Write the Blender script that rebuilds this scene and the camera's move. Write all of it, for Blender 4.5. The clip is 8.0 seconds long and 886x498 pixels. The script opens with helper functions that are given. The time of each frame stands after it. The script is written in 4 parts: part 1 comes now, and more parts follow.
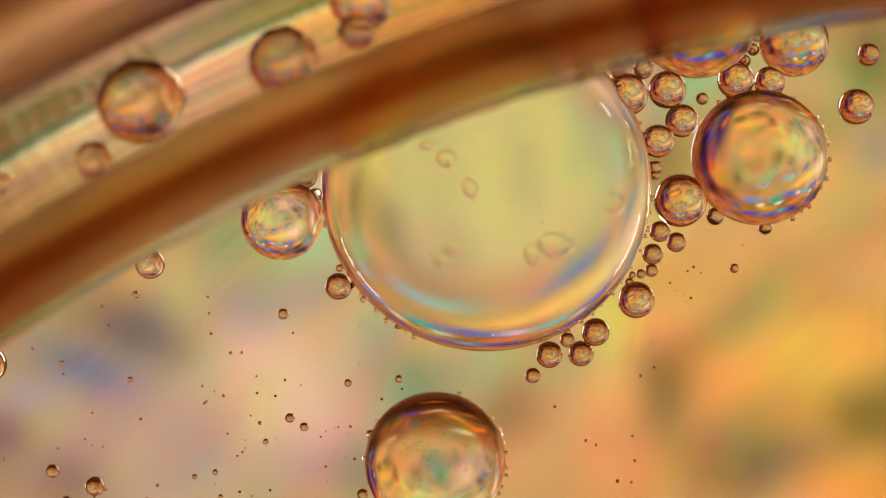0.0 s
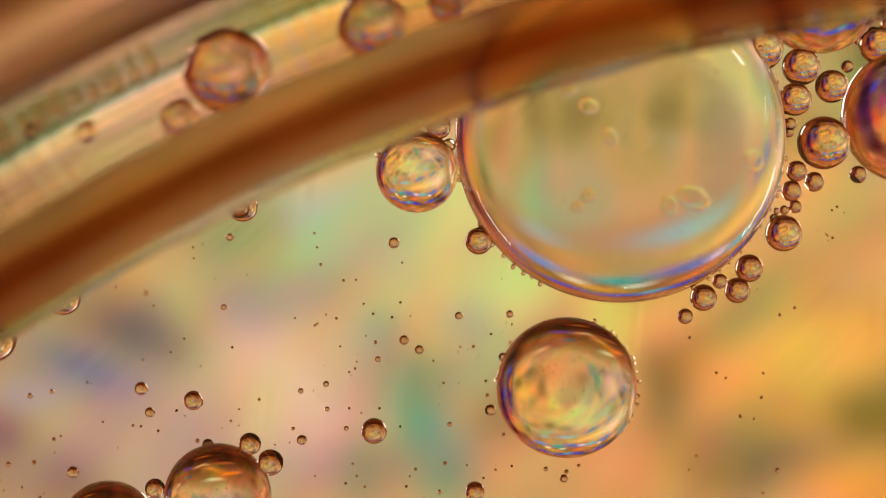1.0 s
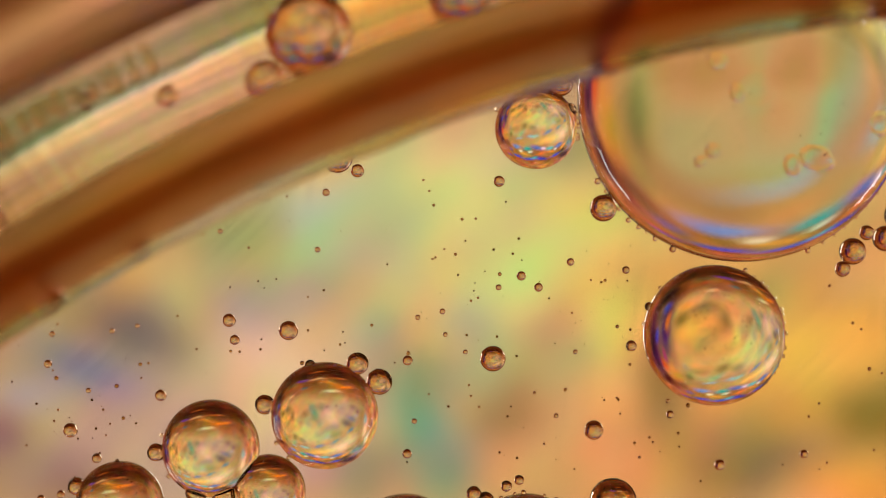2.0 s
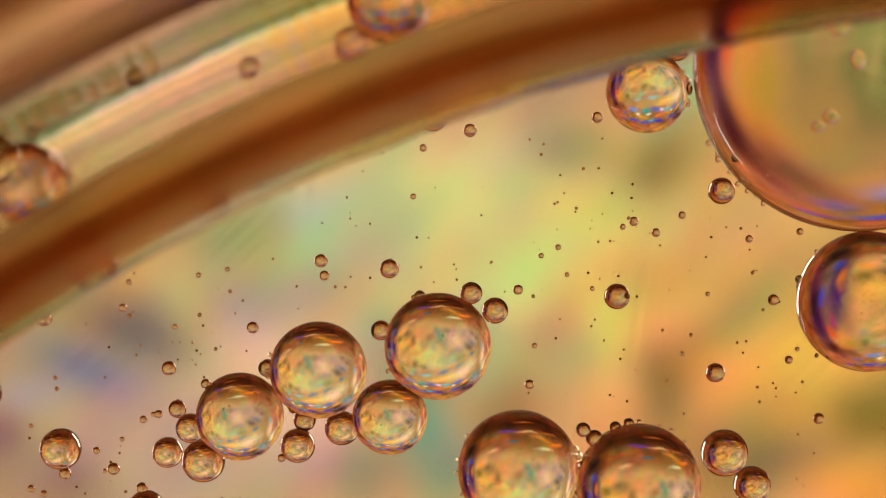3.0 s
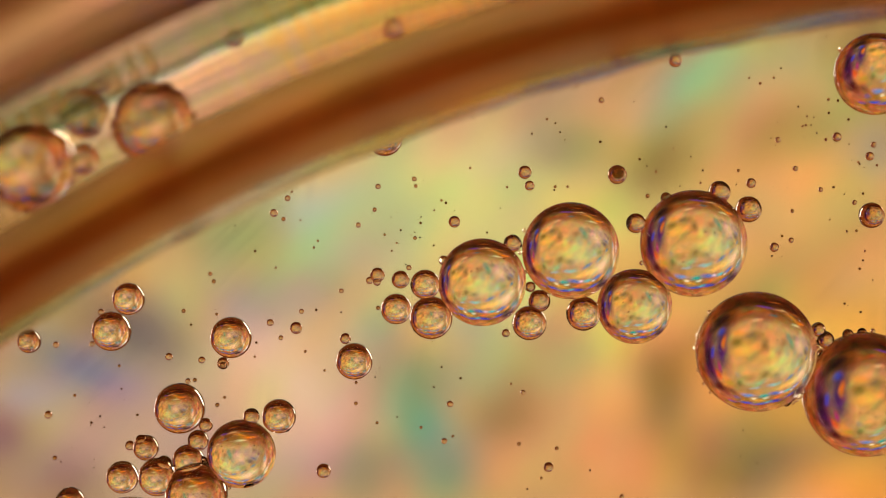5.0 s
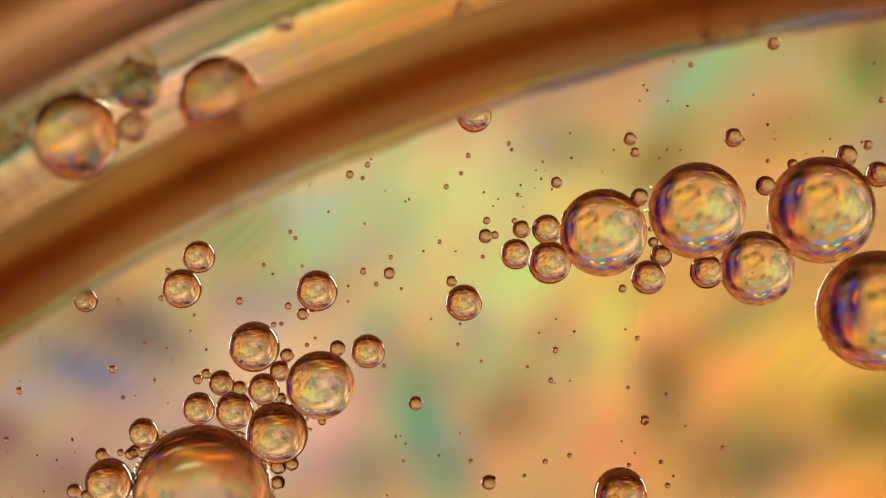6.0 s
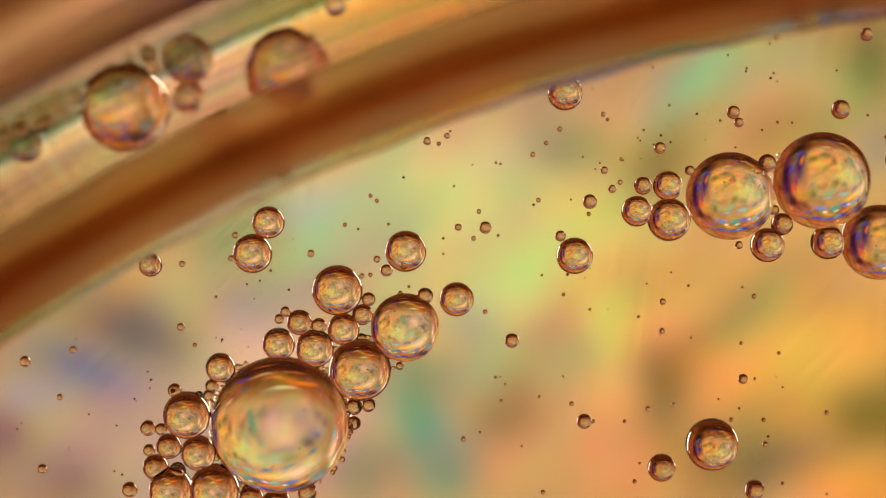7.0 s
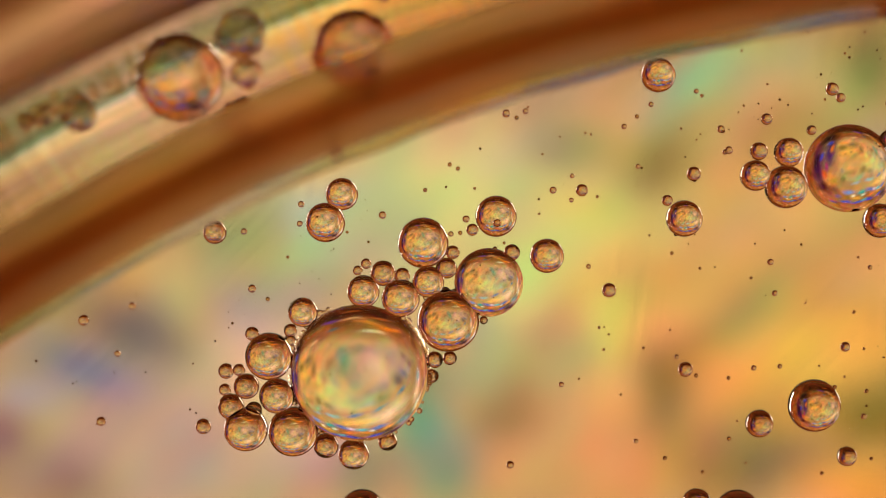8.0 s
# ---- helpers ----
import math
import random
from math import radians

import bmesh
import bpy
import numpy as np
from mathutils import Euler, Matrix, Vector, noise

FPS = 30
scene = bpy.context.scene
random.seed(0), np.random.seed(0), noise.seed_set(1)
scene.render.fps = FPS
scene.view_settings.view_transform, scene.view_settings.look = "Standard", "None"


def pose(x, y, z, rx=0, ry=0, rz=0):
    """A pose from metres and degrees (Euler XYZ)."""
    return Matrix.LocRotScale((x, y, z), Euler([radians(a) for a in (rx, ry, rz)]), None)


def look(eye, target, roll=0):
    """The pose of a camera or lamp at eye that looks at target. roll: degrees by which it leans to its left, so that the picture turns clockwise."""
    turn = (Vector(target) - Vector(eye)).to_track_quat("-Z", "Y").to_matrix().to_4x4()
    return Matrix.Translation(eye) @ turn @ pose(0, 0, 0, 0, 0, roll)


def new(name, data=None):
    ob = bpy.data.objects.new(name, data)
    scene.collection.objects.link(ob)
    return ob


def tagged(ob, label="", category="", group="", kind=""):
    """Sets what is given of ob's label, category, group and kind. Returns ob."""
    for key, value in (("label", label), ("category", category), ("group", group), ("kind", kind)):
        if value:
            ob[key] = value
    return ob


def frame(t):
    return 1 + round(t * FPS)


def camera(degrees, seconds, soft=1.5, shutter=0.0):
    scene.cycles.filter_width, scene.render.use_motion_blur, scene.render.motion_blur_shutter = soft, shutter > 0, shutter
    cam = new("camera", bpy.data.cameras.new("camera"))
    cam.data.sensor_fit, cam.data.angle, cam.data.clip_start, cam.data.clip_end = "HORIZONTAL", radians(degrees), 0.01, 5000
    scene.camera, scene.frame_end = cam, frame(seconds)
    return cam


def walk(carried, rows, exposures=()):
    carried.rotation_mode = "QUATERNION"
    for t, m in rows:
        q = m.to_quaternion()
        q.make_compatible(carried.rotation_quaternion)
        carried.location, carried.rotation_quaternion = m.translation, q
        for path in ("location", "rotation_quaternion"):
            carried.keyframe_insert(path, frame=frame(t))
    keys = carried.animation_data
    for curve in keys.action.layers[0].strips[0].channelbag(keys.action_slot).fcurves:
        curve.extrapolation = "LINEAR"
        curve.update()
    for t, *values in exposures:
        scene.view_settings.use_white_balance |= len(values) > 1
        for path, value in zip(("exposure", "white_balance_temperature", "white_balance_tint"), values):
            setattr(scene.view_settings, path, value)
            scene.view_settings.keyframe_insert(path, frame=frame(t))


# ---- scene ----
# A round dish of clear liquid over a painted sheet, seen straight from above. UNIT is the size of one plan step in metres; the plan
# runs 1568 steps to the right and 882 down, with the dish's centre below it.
UNIT, EYE = 3.0e-5, 0.1107
DISH_X, DISH_Y = 1900, 3350

cam = camera(24.0, 8.0, soft=0.7)
cam.data.dof.use_dof = True
cam.data.dof.focus_distance = EYE
cam.data.dof.aperture_fstop = 18.0
walk(cam, [(0.0, pose(0, 0, EYE)), (8.0, pose(0, 0, EYE))])


def plan(x, y, z=0.0):
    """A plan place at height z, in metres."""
    k = UNIT * (EYE - z) / EYE
    return Vector(((x - 784) * k, (441 - y) * k, z))


# ---- light ----
world = bpy.data.worlds.new("room")
scene.world = world
world.use_nodes = True
world.node_tree.nodes["Background"].inputs["Color"].default_value = (1.0, 0.42, 0.16, 1)
world.node_tree.nodes["Background"].inputs["Strength"].default_value = 0.06


# the lamp of the light table, under the painted sheet
SHEET = 0.085
SHEET_X, SHEET_Y, SHEET_W, SHEET_H = -0.035, 0.040, 0.52, 0.46
glow = bpy.data.lights.new("light_table_lamp", "AREA")
glow.shape, glow.size, glow.size_y, glow.energy, glow.color = "RECTANGLE", 0.56, 0.50, 1.27, (0.92, 1.0, 1.06)
new("light_table_lamp", glow).matrix_world = look((SHEET_X, SHEET_Y, -SHEET - 0.03), (SHEET_X, SHEET_Y, 0.0))



def softbox(eye, width, height, power):
    """A lamp beside or below the dish."""
    data = bpy.data.lights.new("softbox", "AREA")
    data.shape, data.size, data.size_y, data.energy, data.color = "RECTANGLE", width, height, power, (1.0, 0.96, 0.90)
    new("softbox", data).matrix_world = look(eye, (0, 0, 0))


softbox((0.45, 0.30, 0.02), 0.06, 0.06, 0.10)
softbox((0.135, -0.03, -0.060), 0.09, 0.013, 0.020)
softbox((-0.125, -0.07, -0.060), 0.09, 0.013, 0.024)


# ---- materials ----
def srgb(r, g, b):
    f = lambda v: v / 255 / 12.92 if v < 10.3 else ((v / 255 + 0.055) / 1.055) ** 2.4
    return (f(r), f(g), f(b), 1)


def material(name):
    m = bpy.data.materials.new(name)
    m.use_nodes = True
    return m, m.node_tree.nodes, m.node_tree.links, m.node_tree.nodes["Principled BSDF"]


def link(links, a, b):
    links.new(a, b)
    return b


def noise_node(nodes, links, vector, scale, detail=4.0, rough=0.5):
    n = nodes.new("ShaderNodeTexNoise")
    n.inputs["Scale"].default_value, n.inputs["Detail"].default_value, n.inputs["Roughness"].default_value = scale, detail, rough
    if vector:
        links.new(vector, n.inputs["Vector"])
    return n


def lit_through(nodes, links, bsdf, color, share):
    """Lets that share of the light come through from behind, in the same colour."""
    back, mix = nodes.new("ShaderNodeBsdfTranslucent"), nodes.new("ShaderNodeMixShader")
    links.new(color, back.inputs["Color"])
    mix.inputs[0].default_value = share
    links.new(bsdf.outputs[0], mix.inputs[1])
    links.new(back.outputs[0], mix.inputs[2])
    links.new(mix.outputs[0], nodes["Material Output"].inputs["Surface"])


def touches(row, field):
    """Whether a patch of paint reaches a field (x0, x1, y0, y1) of the sheet."""
    x, y, wide, high, turn = row[:5]
    depth = (EYE + SHEET) / EYE
    c, n = abs(math.cos(radians(turn))), abs(math.sin(radians(turn)))
    rx, ry = 1.45 * math.hypot(wide * c, high * n) * UNIT * depth + 0.0055, 1.45 * math.hypot(wide * n, high * c) * UNIT * depth + 0.0055
    px, py = (x - 784) * UNIT * depth - SHEET_X, (441 - y) * UNIT * depth - SHEET_Y
    return px + rx > field[0] and px - rx < field[1] and py + ry > field[2] and py - ry < field[3]


def painted_sheet(field):
    """Soft wet-in-wet patches of paint on card, those that reach one field of it."""
    m, nodes, links, bsdf = material("painted_sheet")
    coord = nodes.new("ShaderNodeTexCoord")
    wobble = noise_node(nodes, links, coord.outputs["Object"], 60, 2.5)
    shift = nodes.new("ShaderNodeVectorMath")
    shift.operation = "MULTIPLY_ADD"
    links.new(wobble.outputs["Color"], shift.inputs[0])
    shift.inputs[1].default_value = (0.008, 0.008, 0)
    links.new(coord.outputs["Object"], shift.inputs[2])
    color = None
    depth = (EYE + SHEET) / EYE
    for x, y, wide, high, turn, strength, rgb in [row for row in PATCHES if touches(row, field)] or PATCHES[:1]:
        place = nodes.new("ShaderNodeMapping")
        place.vector_type = "TEXTURE"
        c = Vector(((x - 784) * UNIT * depth + 0.004 - SHEET_X, (441 - y) * UNIT * depth + 0.004 - SHEET_Y, 0))
        place.inputs["Location"].default_value = c
        place.inputs["Rotation"].default_value = (0, 0, radians(turn))
        place.inputs["Scale"].default_value = (1.45 * wide * UNIT * depth, 1.45 * high * UNIT * depth, 1)
        links.new(shift.outputs[0], place.inputs["Vector"])
        far = nodes.new("ShaderNodeVectorMath")
        far.operation = "LENGTH"
        links.new(place.outputs[0], far.inputs[0])
        fall = nodes.new("ShaderNodeMapRange")
        fall.interpolation_type = "SMOOTHERSTEP"
        for key, v in (("From Min", 1.0), ("From Max", 0.0), ("To Min", 0.0), ("To Max", strength)):
            fall.inputs[key].default_value = v
        links.new(far.outputs["Value"], fall.inputs["Value"])
        mix = nodes.new("ShaderNodeMix")
        mix.data_type = "RGBA"
        links.new(fall.outputs[0], mix.inputs["Factor"])
        if color:
            links.new(color, mix.inputs[6])
        else:
            mix.inputs[6].default_value = srgb(116, 54, 20)
        mix.inputs[7].default_value = srgb(*rgb)
        color = mix.outputs[2]
    # the brush was bolder towards the edges of the sheet
    spread = nodes.new("ShaderNodeMapping")
    spread.inputs["Location"].default_value = (SHEET_X, SHEET_Y * 1.6, 0)
    spread.inputs["Scale"].default_value = (1, 1.6, 1)
    links.new(coord.outputs["Object"], spread.inputs["Vector"])
    out = nodes.new("ShaderNodeVectorMath")
    out.operation = "LENGTH"
    links.new(spread.outputs[0], out.inputs[0])
    bold = nodes.new("ShaderNodeMapRange")
    for key, v in (("From Min", 0.042), ("From Max", 0.075), ("To Min", 0.36), ("To Max", 1.9)):
        bold.inputs[key].default_value = v
    links.new(out.outputs["Value"], bold.inputs["Value"])
    hues = noise_node(nodes, links, coord.outputs["Object"], 46, 2, 0.5)
    grain = noise_node(nodes, links, coord.outputs["Object"], 55, 1.5, 0.5)
    # long soft strokes of the brush
    along = nodes.new("ShaderNodeMapping")
    along.vector_type = "TEXTURE"
    along.inputs["Rotation"].default_value = (0, 0, radians(52))
    along.inputs["Scale"].default_value = (0.012, 0.0034, 1)
    links.new(shift.outputs[0], along.inputs["Vector"])
    stroke = noise_node(nodes, links, along.outputs[0], 1, 2.5, 0.55)
    dabs = noise_node(nodes, links, shift.outputs[0], 135, 3, 0.55)
    for source, amount in ((hues, (1.0, 0.9, 1.25)), (grain, (1.1, 1.1, 1.1)), (stroke, (0.9, 0.8, 0.8)), (dabs, (1.2, 1.1, 1.2))):
        centred = nodes.new("ShaderNodeVectorMath")
        centred.operation = "SUBTRACT"
        links.new(source.outputs["Fac" if source is grain else "Color"], centred.inputs[0])
        centred.inputs[1].default_value = (0.5, 0.5, 0.5)
        bolder = nodes.new("ShaderNodeVectorMath")
        bolder.operation = "SCALE"
        links.new(centred.outputs[0], bolder.inputs[0])
        if source in (hues, grain):
            links.new(bold.outputs[0], bolder.inputs["Scale"])
        else:
            bolder.inputs["Scale"].default_value = 0.95 if source is stroke else 0.62
        tint = nodes.new("ShaderNodeVectorMath")
        tint.operation = "MULTIPLY_ADD"
        links.new(bolder.outputs[0], tint.inputs[0])
        tint.inputs[1].default_value = amount
        tint.inputs[2].default_value = (1, 1, 1)
        mul = nodes.new("ShaderNodeVectorMath")
        mul.operation = "MULTIPLY"
        links.new(color, mul.inputs[0])
        links.new(tint.outputs[0], mul.inputs[1])
        color = mul.outputs[0]
    links.new(mul.outputs[0], bsdf.inputs["Base Color"])
    bsdf.inputs["Roughness"].default_value = 0.9
    bsdf.inputs["Specular IOR Level"].default_value = 0.1
    lit_through(nodes, links, bsdf, mul.outputs[0], 0.85)
    return m


# Patches of paint: plan place, half width and height, turn, strength, colour.
PATCHES = []


def patches(*rows):
    PATCHES.extend(rows)


# ground colour
patches((784, 441, 1500, 1000, 0, 1.0, (204, 162, 100)))
# orange side
patches(
    (1320, 620, 520, 420, 0, 1.0, (212, 142, 72)),
    (1300, 330, 330, 150, 15, 0.9, (204, 154, 88)),
    (1500, 330, 150, 90, 0, 0.8, (212, 152, 88)),
    (1540, 480, 130, 70, 0, 0.8, (226, 160, 90)),
    (1440, 625, 190, 85, 12, 1.0, (246, 166, 74)),
    (1140, 600, 110, 60, 40, 0.9, (232, 174, 84)),
    (1215, 540, 70, 60, 0, 0.8, (226, 160, 84)),
    (1310, 520, 150, 40, 42, 0.75, (148, 124, 76)),
    (1245, 590, 70, 40, 20, 0.45, (150, 114, 60)),
    (1185, 680, 70, 110, 0, 1.0, (136, 100, 48)),
    (1550, 720, 110, 90, 0, 1.0, (138, 98, 40)),
)
patches(
    (1350, 750, 140, 50, 10, 0.7, (196, 132, 66)),
    (1250, 800, 130, 100, 0, 0.9, (164, 114, 66)),
    (1390, 815, 150, 70, 10, 1.0, (132, 102, 58)),
    (1520, 850, 110, 70, 0, 0.9, (220, 138, 54)),
    (1060, 810, 130, 90, 0, 0.8, (224, 156, 88)),
    (1080, 690, 90, 70, 0, 0.7, (226, 166, 90)),
)
# yellow and green middle
patches(
    (780, 340, 330, 150, 10, 1.0, (200, 190, 116)),
    (960, 420, 220, 130, 30, 0.9, (212, 188, 106)),
    (900, 500, 130, 90, 20, 0.8, (196, 182, 108)),
    (1075, 570, 90, 70, 40, 0.9, (226, 188, 98)),
    (970, 640, 110, 80, 30, 0.8, (164, 146, 94)),
    (880, 730, 80, 110, 20, 0.85, (142, 112, 60)),
    (920, 840, 120, 70, 0, 0.8, (200, 142, 86)),
    (990, 130, 140, 80, 15, 0.85, (180, 150, 92)),
    (1050, 240, 90, 70, 0, 0.7, (146, 128, 74)),
    (1110, 330, 140, 80, 0, 0.7, (196, 158, 90)),
    (1190, 250, 110, 60, 0, 0.7, (172, 136, 78)),
    (1235, 120, 130, 75, 20, 0.85, (146, 194, 140)),
)
patches(
    (1180, 195, 50, 55, 0, 0.7, (150, 150, 108)),
    (1175, 275, 90, 65, 0, 0.85, (124, 102, 52)),
    (1000, 245, 60, 50, 0, 0.6, (146, 128, 90)),
    (1400, 300, 130, 50, 15, 0.8, (224, 150, 90)),
    (1552, 275, 50, 60, 0, 0.8, (142, 134, 108)),
    (1390, 110, 110, 80, 0, 0.8, (192, 168, 104)),
    (1545, 110, 70, 90, 0, 0.9, (118, 100, 52)),
    (1410, 235, 110, 60, 10, 0.8, (164, 126, 68)),
    (620, 430, 150, 90, 20, 0.9, (170, 166, 124)),
    (560, 360, 110, 50, 25, 0.8, (176, 180, 150)),
    (420, 425, 140, 70, 30, 0.9, (158, 144, 86)),
    (560, 500, 130, 60, 0, 0.7, (156, 134, 102)),
    (700, 380, 110, 70, 0, 0.6, (196, 188, 108)),
    (660, 590, 90, 70, 20, 0.9, (150, 148, 114)),
    (850, 585, 80, 70, 20, 0.8, (156, 148, 110)),
)
# under the ledge
patches(
    (260, 120, 420, 190, 28, 1.0, (244, 206, 156)),
    (700, 0, 300, 90, 14, 0.9, (252, 200, 96)),
    (60, 60, 200, 110, 25, 0.8, (232, 170, 140)),
)
# teal dabs that the lip hides
patches(
    (150, 440, 120, 32, 31, 0.9, (60, 130, 150)),
    (400, 282, 120, 34, 26, 0.9, (50, 150, 150)),
    (690, 164, 120, 34, 20, 0.9, (70, 120, 170)),
    (1000, 68, 120, 34, 15, 0.8, (120, 196, 190)),
    (1290, 8, 120, 30, 10, 0.8, (150, 190, 210)),
)
# rose, mauve and blue side
patches(
    (360, 740, 380, 240, 10, 1.0, (190, 144, 118)),
    (450, 665, 190, 110, 20, 1.0, (208, 168, 122)),
    (540, 720, 120, 90, 30, 0.8, (216, 180, 130)),
    (470, 545, 150, 60, 10, 0.9, (164, 146, 114)),
    (330, 520, 110, 50, 30, 0.8, (170, 150, 108)),
    (230, 580, 130, 65, -25, 1.0, (120, 94, 90)),
    (150, 640, 110, 50, -28, 1.0, (116, 114, 126)),
    (55, 690, 100, 50, 0, 0.9, (160, 154, 140)),
    (40, 600, 80, 40, 30, 0.8, (160, 134, 110)),
    (15, 775, 60, 55, 0, 0.9, (134, 86, 88)),
    (100, 850, 170, 70, 0, 0.9, (144, 104, 82)),
    (260, 790, 120, 70, 0, 0.6, (192, 146, 112)),
    (745, 760, 70, 130, 25, 1.0, (108, 146, 108)),
    (800, 840, 80, 70, 0, 0.8, (130, 140, 100)),
)
patches(
    (640, 835, 110, 60, 0, 0.9, (138, 114, 94)),
    (760, 675, 70, 50, 0, 0.7, (132, 136, 102)),
    (840, 670, 90, 60, 20, 0.6, (168, 152, 108)),
)


# round the edges of the sheet: pale on one side
patches(
    (-1500, -300, 900, 1200, 0, 1.0, (236, 190, 150)),
    (-1500, -900, 800, 500, 0, 1.0, (250, 246, 250)),
    (-600, -1400, 1200, 500, 0, 1.0, (150, 130, 150)),
    (-900, 350, 700, 1500, 0, 1.0, (216, 150, 94)),
    (-330, 420, 150, 300, 0, 0.9, (246, 192, 140)),
    (-520, 760, 160, 260, 0, 0.9, (206, 130, 80)),
    (-560, 60, 160, 220, 0, 0.9, (255, 240, 216)),
    (-200, -380, 420, 330, 0, 0.9, (128, 172, 176)),
    (-280, 640, 90, 120, 20, 0.8, (120, 160, 160)),
    (-700, 460, 110, 160, 0, 0.8, (110, 90, 110)),
    (-950, 700, 200, 300, 0, 0.8, (120, 70, 40)),
)
# dark below, with bright strokes
patches(
    (784, 2600, 3600, 780, 0, 0.95, (84, 40, 18)),
    (784, 1750, 2600, 480, 0, 1.0, (62, 24, 8)),
    (784, 1210, 2400, 220, 0, 0.8, (146, 80, 38)),
    (480, 1110, 180, 30, 4, 0.8, (250, 206, 156)),
    (1250, 1080, 100, 36, 10, 0.9, (255, 180, 110)),
    (150, 1250, 200, 40, 14, 1.0, (245, 130, 36)),
    (560, 1310, 240, 40, -10, 1.0, (206, 104, 44)),
    (960, 1200, 120, 40, 0, 0.9, (20, 110, 110)),
    (1400, 1260, 200, 46, 12, 0.9, (196, 96, 44)),
    (300, 1500, 200, 40, 8, 0.9, (210, 110, 40)),
    (1100, 1450, 200, 40, -6, 0.9, (110, 56, 130)),
    (760, 1420, 200, 30, 6, 0.9, (240, 176, 100)),
    (760, 1740, 260, 40, 6, 0.9, (180, 84, 34)),
)
# violet on the other side
patches(
    (2900, 300, 900, 1900, 0, 1.0, (150, 74, 28)),
    (2230, 400, 330, 900, 0, 1.0, (60, 26, 52)),
    (1830, 660, 170, 460, 0, 1.0, (70, 30, 76)),
    (1800, 90, 190, 220, 0, 1.0, (216, 138, 62)),
    (1790, 760, 60, 110, 0, 1.0, (246, 116, 30)),
    (1900, 330, 60, 110, 0, 1.0, (170, 44, 110)),
    (1960, 180, 90, 100, 0, 0.9, (226, 90, 30)),
    (2060, 600, 80, 130, 0, 0.8, (56, 60, 170)),
    (1960, 1180, 380, 320, 20, 1.0, (34, 14, 10)),
    (1880, 920, 110, 80, 0, 0.9, (40, 60, 130)),
    (2100, -800, 1000, 800, 0, 1.0, (176, 100, 50)),
    (1650, -380, 130, 90, 30, 0.9, (90, 110, 180)),
    (1850, -700, 160, 90, 20, 0.9, (90, 90, 170)),
    (2250, -420, 140, 120, 0, 0.9, (236, 140, 60)),
    (2050, -160, 200, 200, 0, 1.0, (90, 20, 20)),
    (1500, -320, 110, 90, 0, 0.8, (160, 70, 20)),
)
# dabs of blue, teal and orange above
patches(
    (700, -1300, 1600, 700, 0, 1.0, (196, 120, 62)),
    (700, -450, 1500, 260, 0, 1.0, (164, 104, 60)),
    (350, -190, 170, 80, 20, 1.0, (84, 120, 190)),
    (620, -220, 130, 75, -15, 0.95, (60, 170, 170)),
    (900, -190, 180, 75, -10, 1.0, (80, 116, 200)),
    (1150, -240, 140, 90, 15, 1.0, (30, 150, 150)),
    (1420, -200, 130, 80, 0, 0.9, (80, 130, 200)),
    (500, -370, 190, 60, -20, 0.95, (244, 146, 58)),
    (830, -400, 150, 60, 25, 0.95, (240, 136, 50)),
    (1200, -430, 190, 70, -15, 0.95, (236, 140, 60)),
)
patches(
    (60, -420, 200, 120, 30, 0.9, (110, 60, 40)),
    (300, -560, 240, 90, 15, 1.0, (60, 70, 180)),
    (750, -630, 220, 100, -20, 1.0, (50, 66, 176)),
    (1150, -640, 240, 90, 10, 1.0, (64, 80, 190)),
    (1500, -580, 200, 100, 0, 1.0, (54, 70, 180)),
    (960, -560, 110, 60, 20, 0.8, (70, 180, 190)),
    (760, -190, 60, 42, 0, 0.9, (250, 244, 240)),
    (1060, -330, 70, 40, 30, 0.9, (255, 232, 196)),
    (430, -290, 60, 40, -20, 0.9, (250, 240, 226)),
    (1320, -330, 60, 46, 0, 0.9, (250, 220, 180)),
    (160, -300, 200, 80, 30, 0.9, (240, 150, 60)),
    (-150, -700, 400, 300, 0, 0.9, (60, 40, 60)),
)


def oil(name, tint, ior, rough=0.0):
    """Clear liquid in liquid: it bends light strongly and shines faintly."""
    m, nodes, links, bsdf = material(name)
    nodes.remove(bsdf)
    bend, shine, mix, edge = nodes.new("ShaderNodeBsdfRefraction"), nodes.new("ShaderNodeBsdfGlossy"), nodes.new("ShaderNodeMixShader"), nodes.new("ShaderNodeFresnel")
    bend.inputs["Color"].default_value = tint
    bend.inputs["IOR"].default_value = ior
    bend.inputs["Roughness"].default_value = rough
    shine.inputs["Roughness"].default_value = 0.04
    edge.inputs["IOR"].default_value = 1.12
    links.new(edge.outputs[0], mix.inputs[0])
    links.new(bend.outputs[0], mix.inputs[1])
    links.new(shine.outputs[0], mix.inputs[2])
    links.new(mix.outputs[0], nodes["Material Output"].inputs["Surface"])
    return m


def glassy(name, tint, ior, rough=0.0):
    m, nodes, links, bsdf = material(name)
    bsdf.inputs["Base Color"].default_value = tint
    bsdf.inputs["Transmission Weight"].default_value = 1.0
    bsdf.inputs["Roughness"].default_value = rough
    bsdf.inputs["IOR"].default_value = ior
    return m


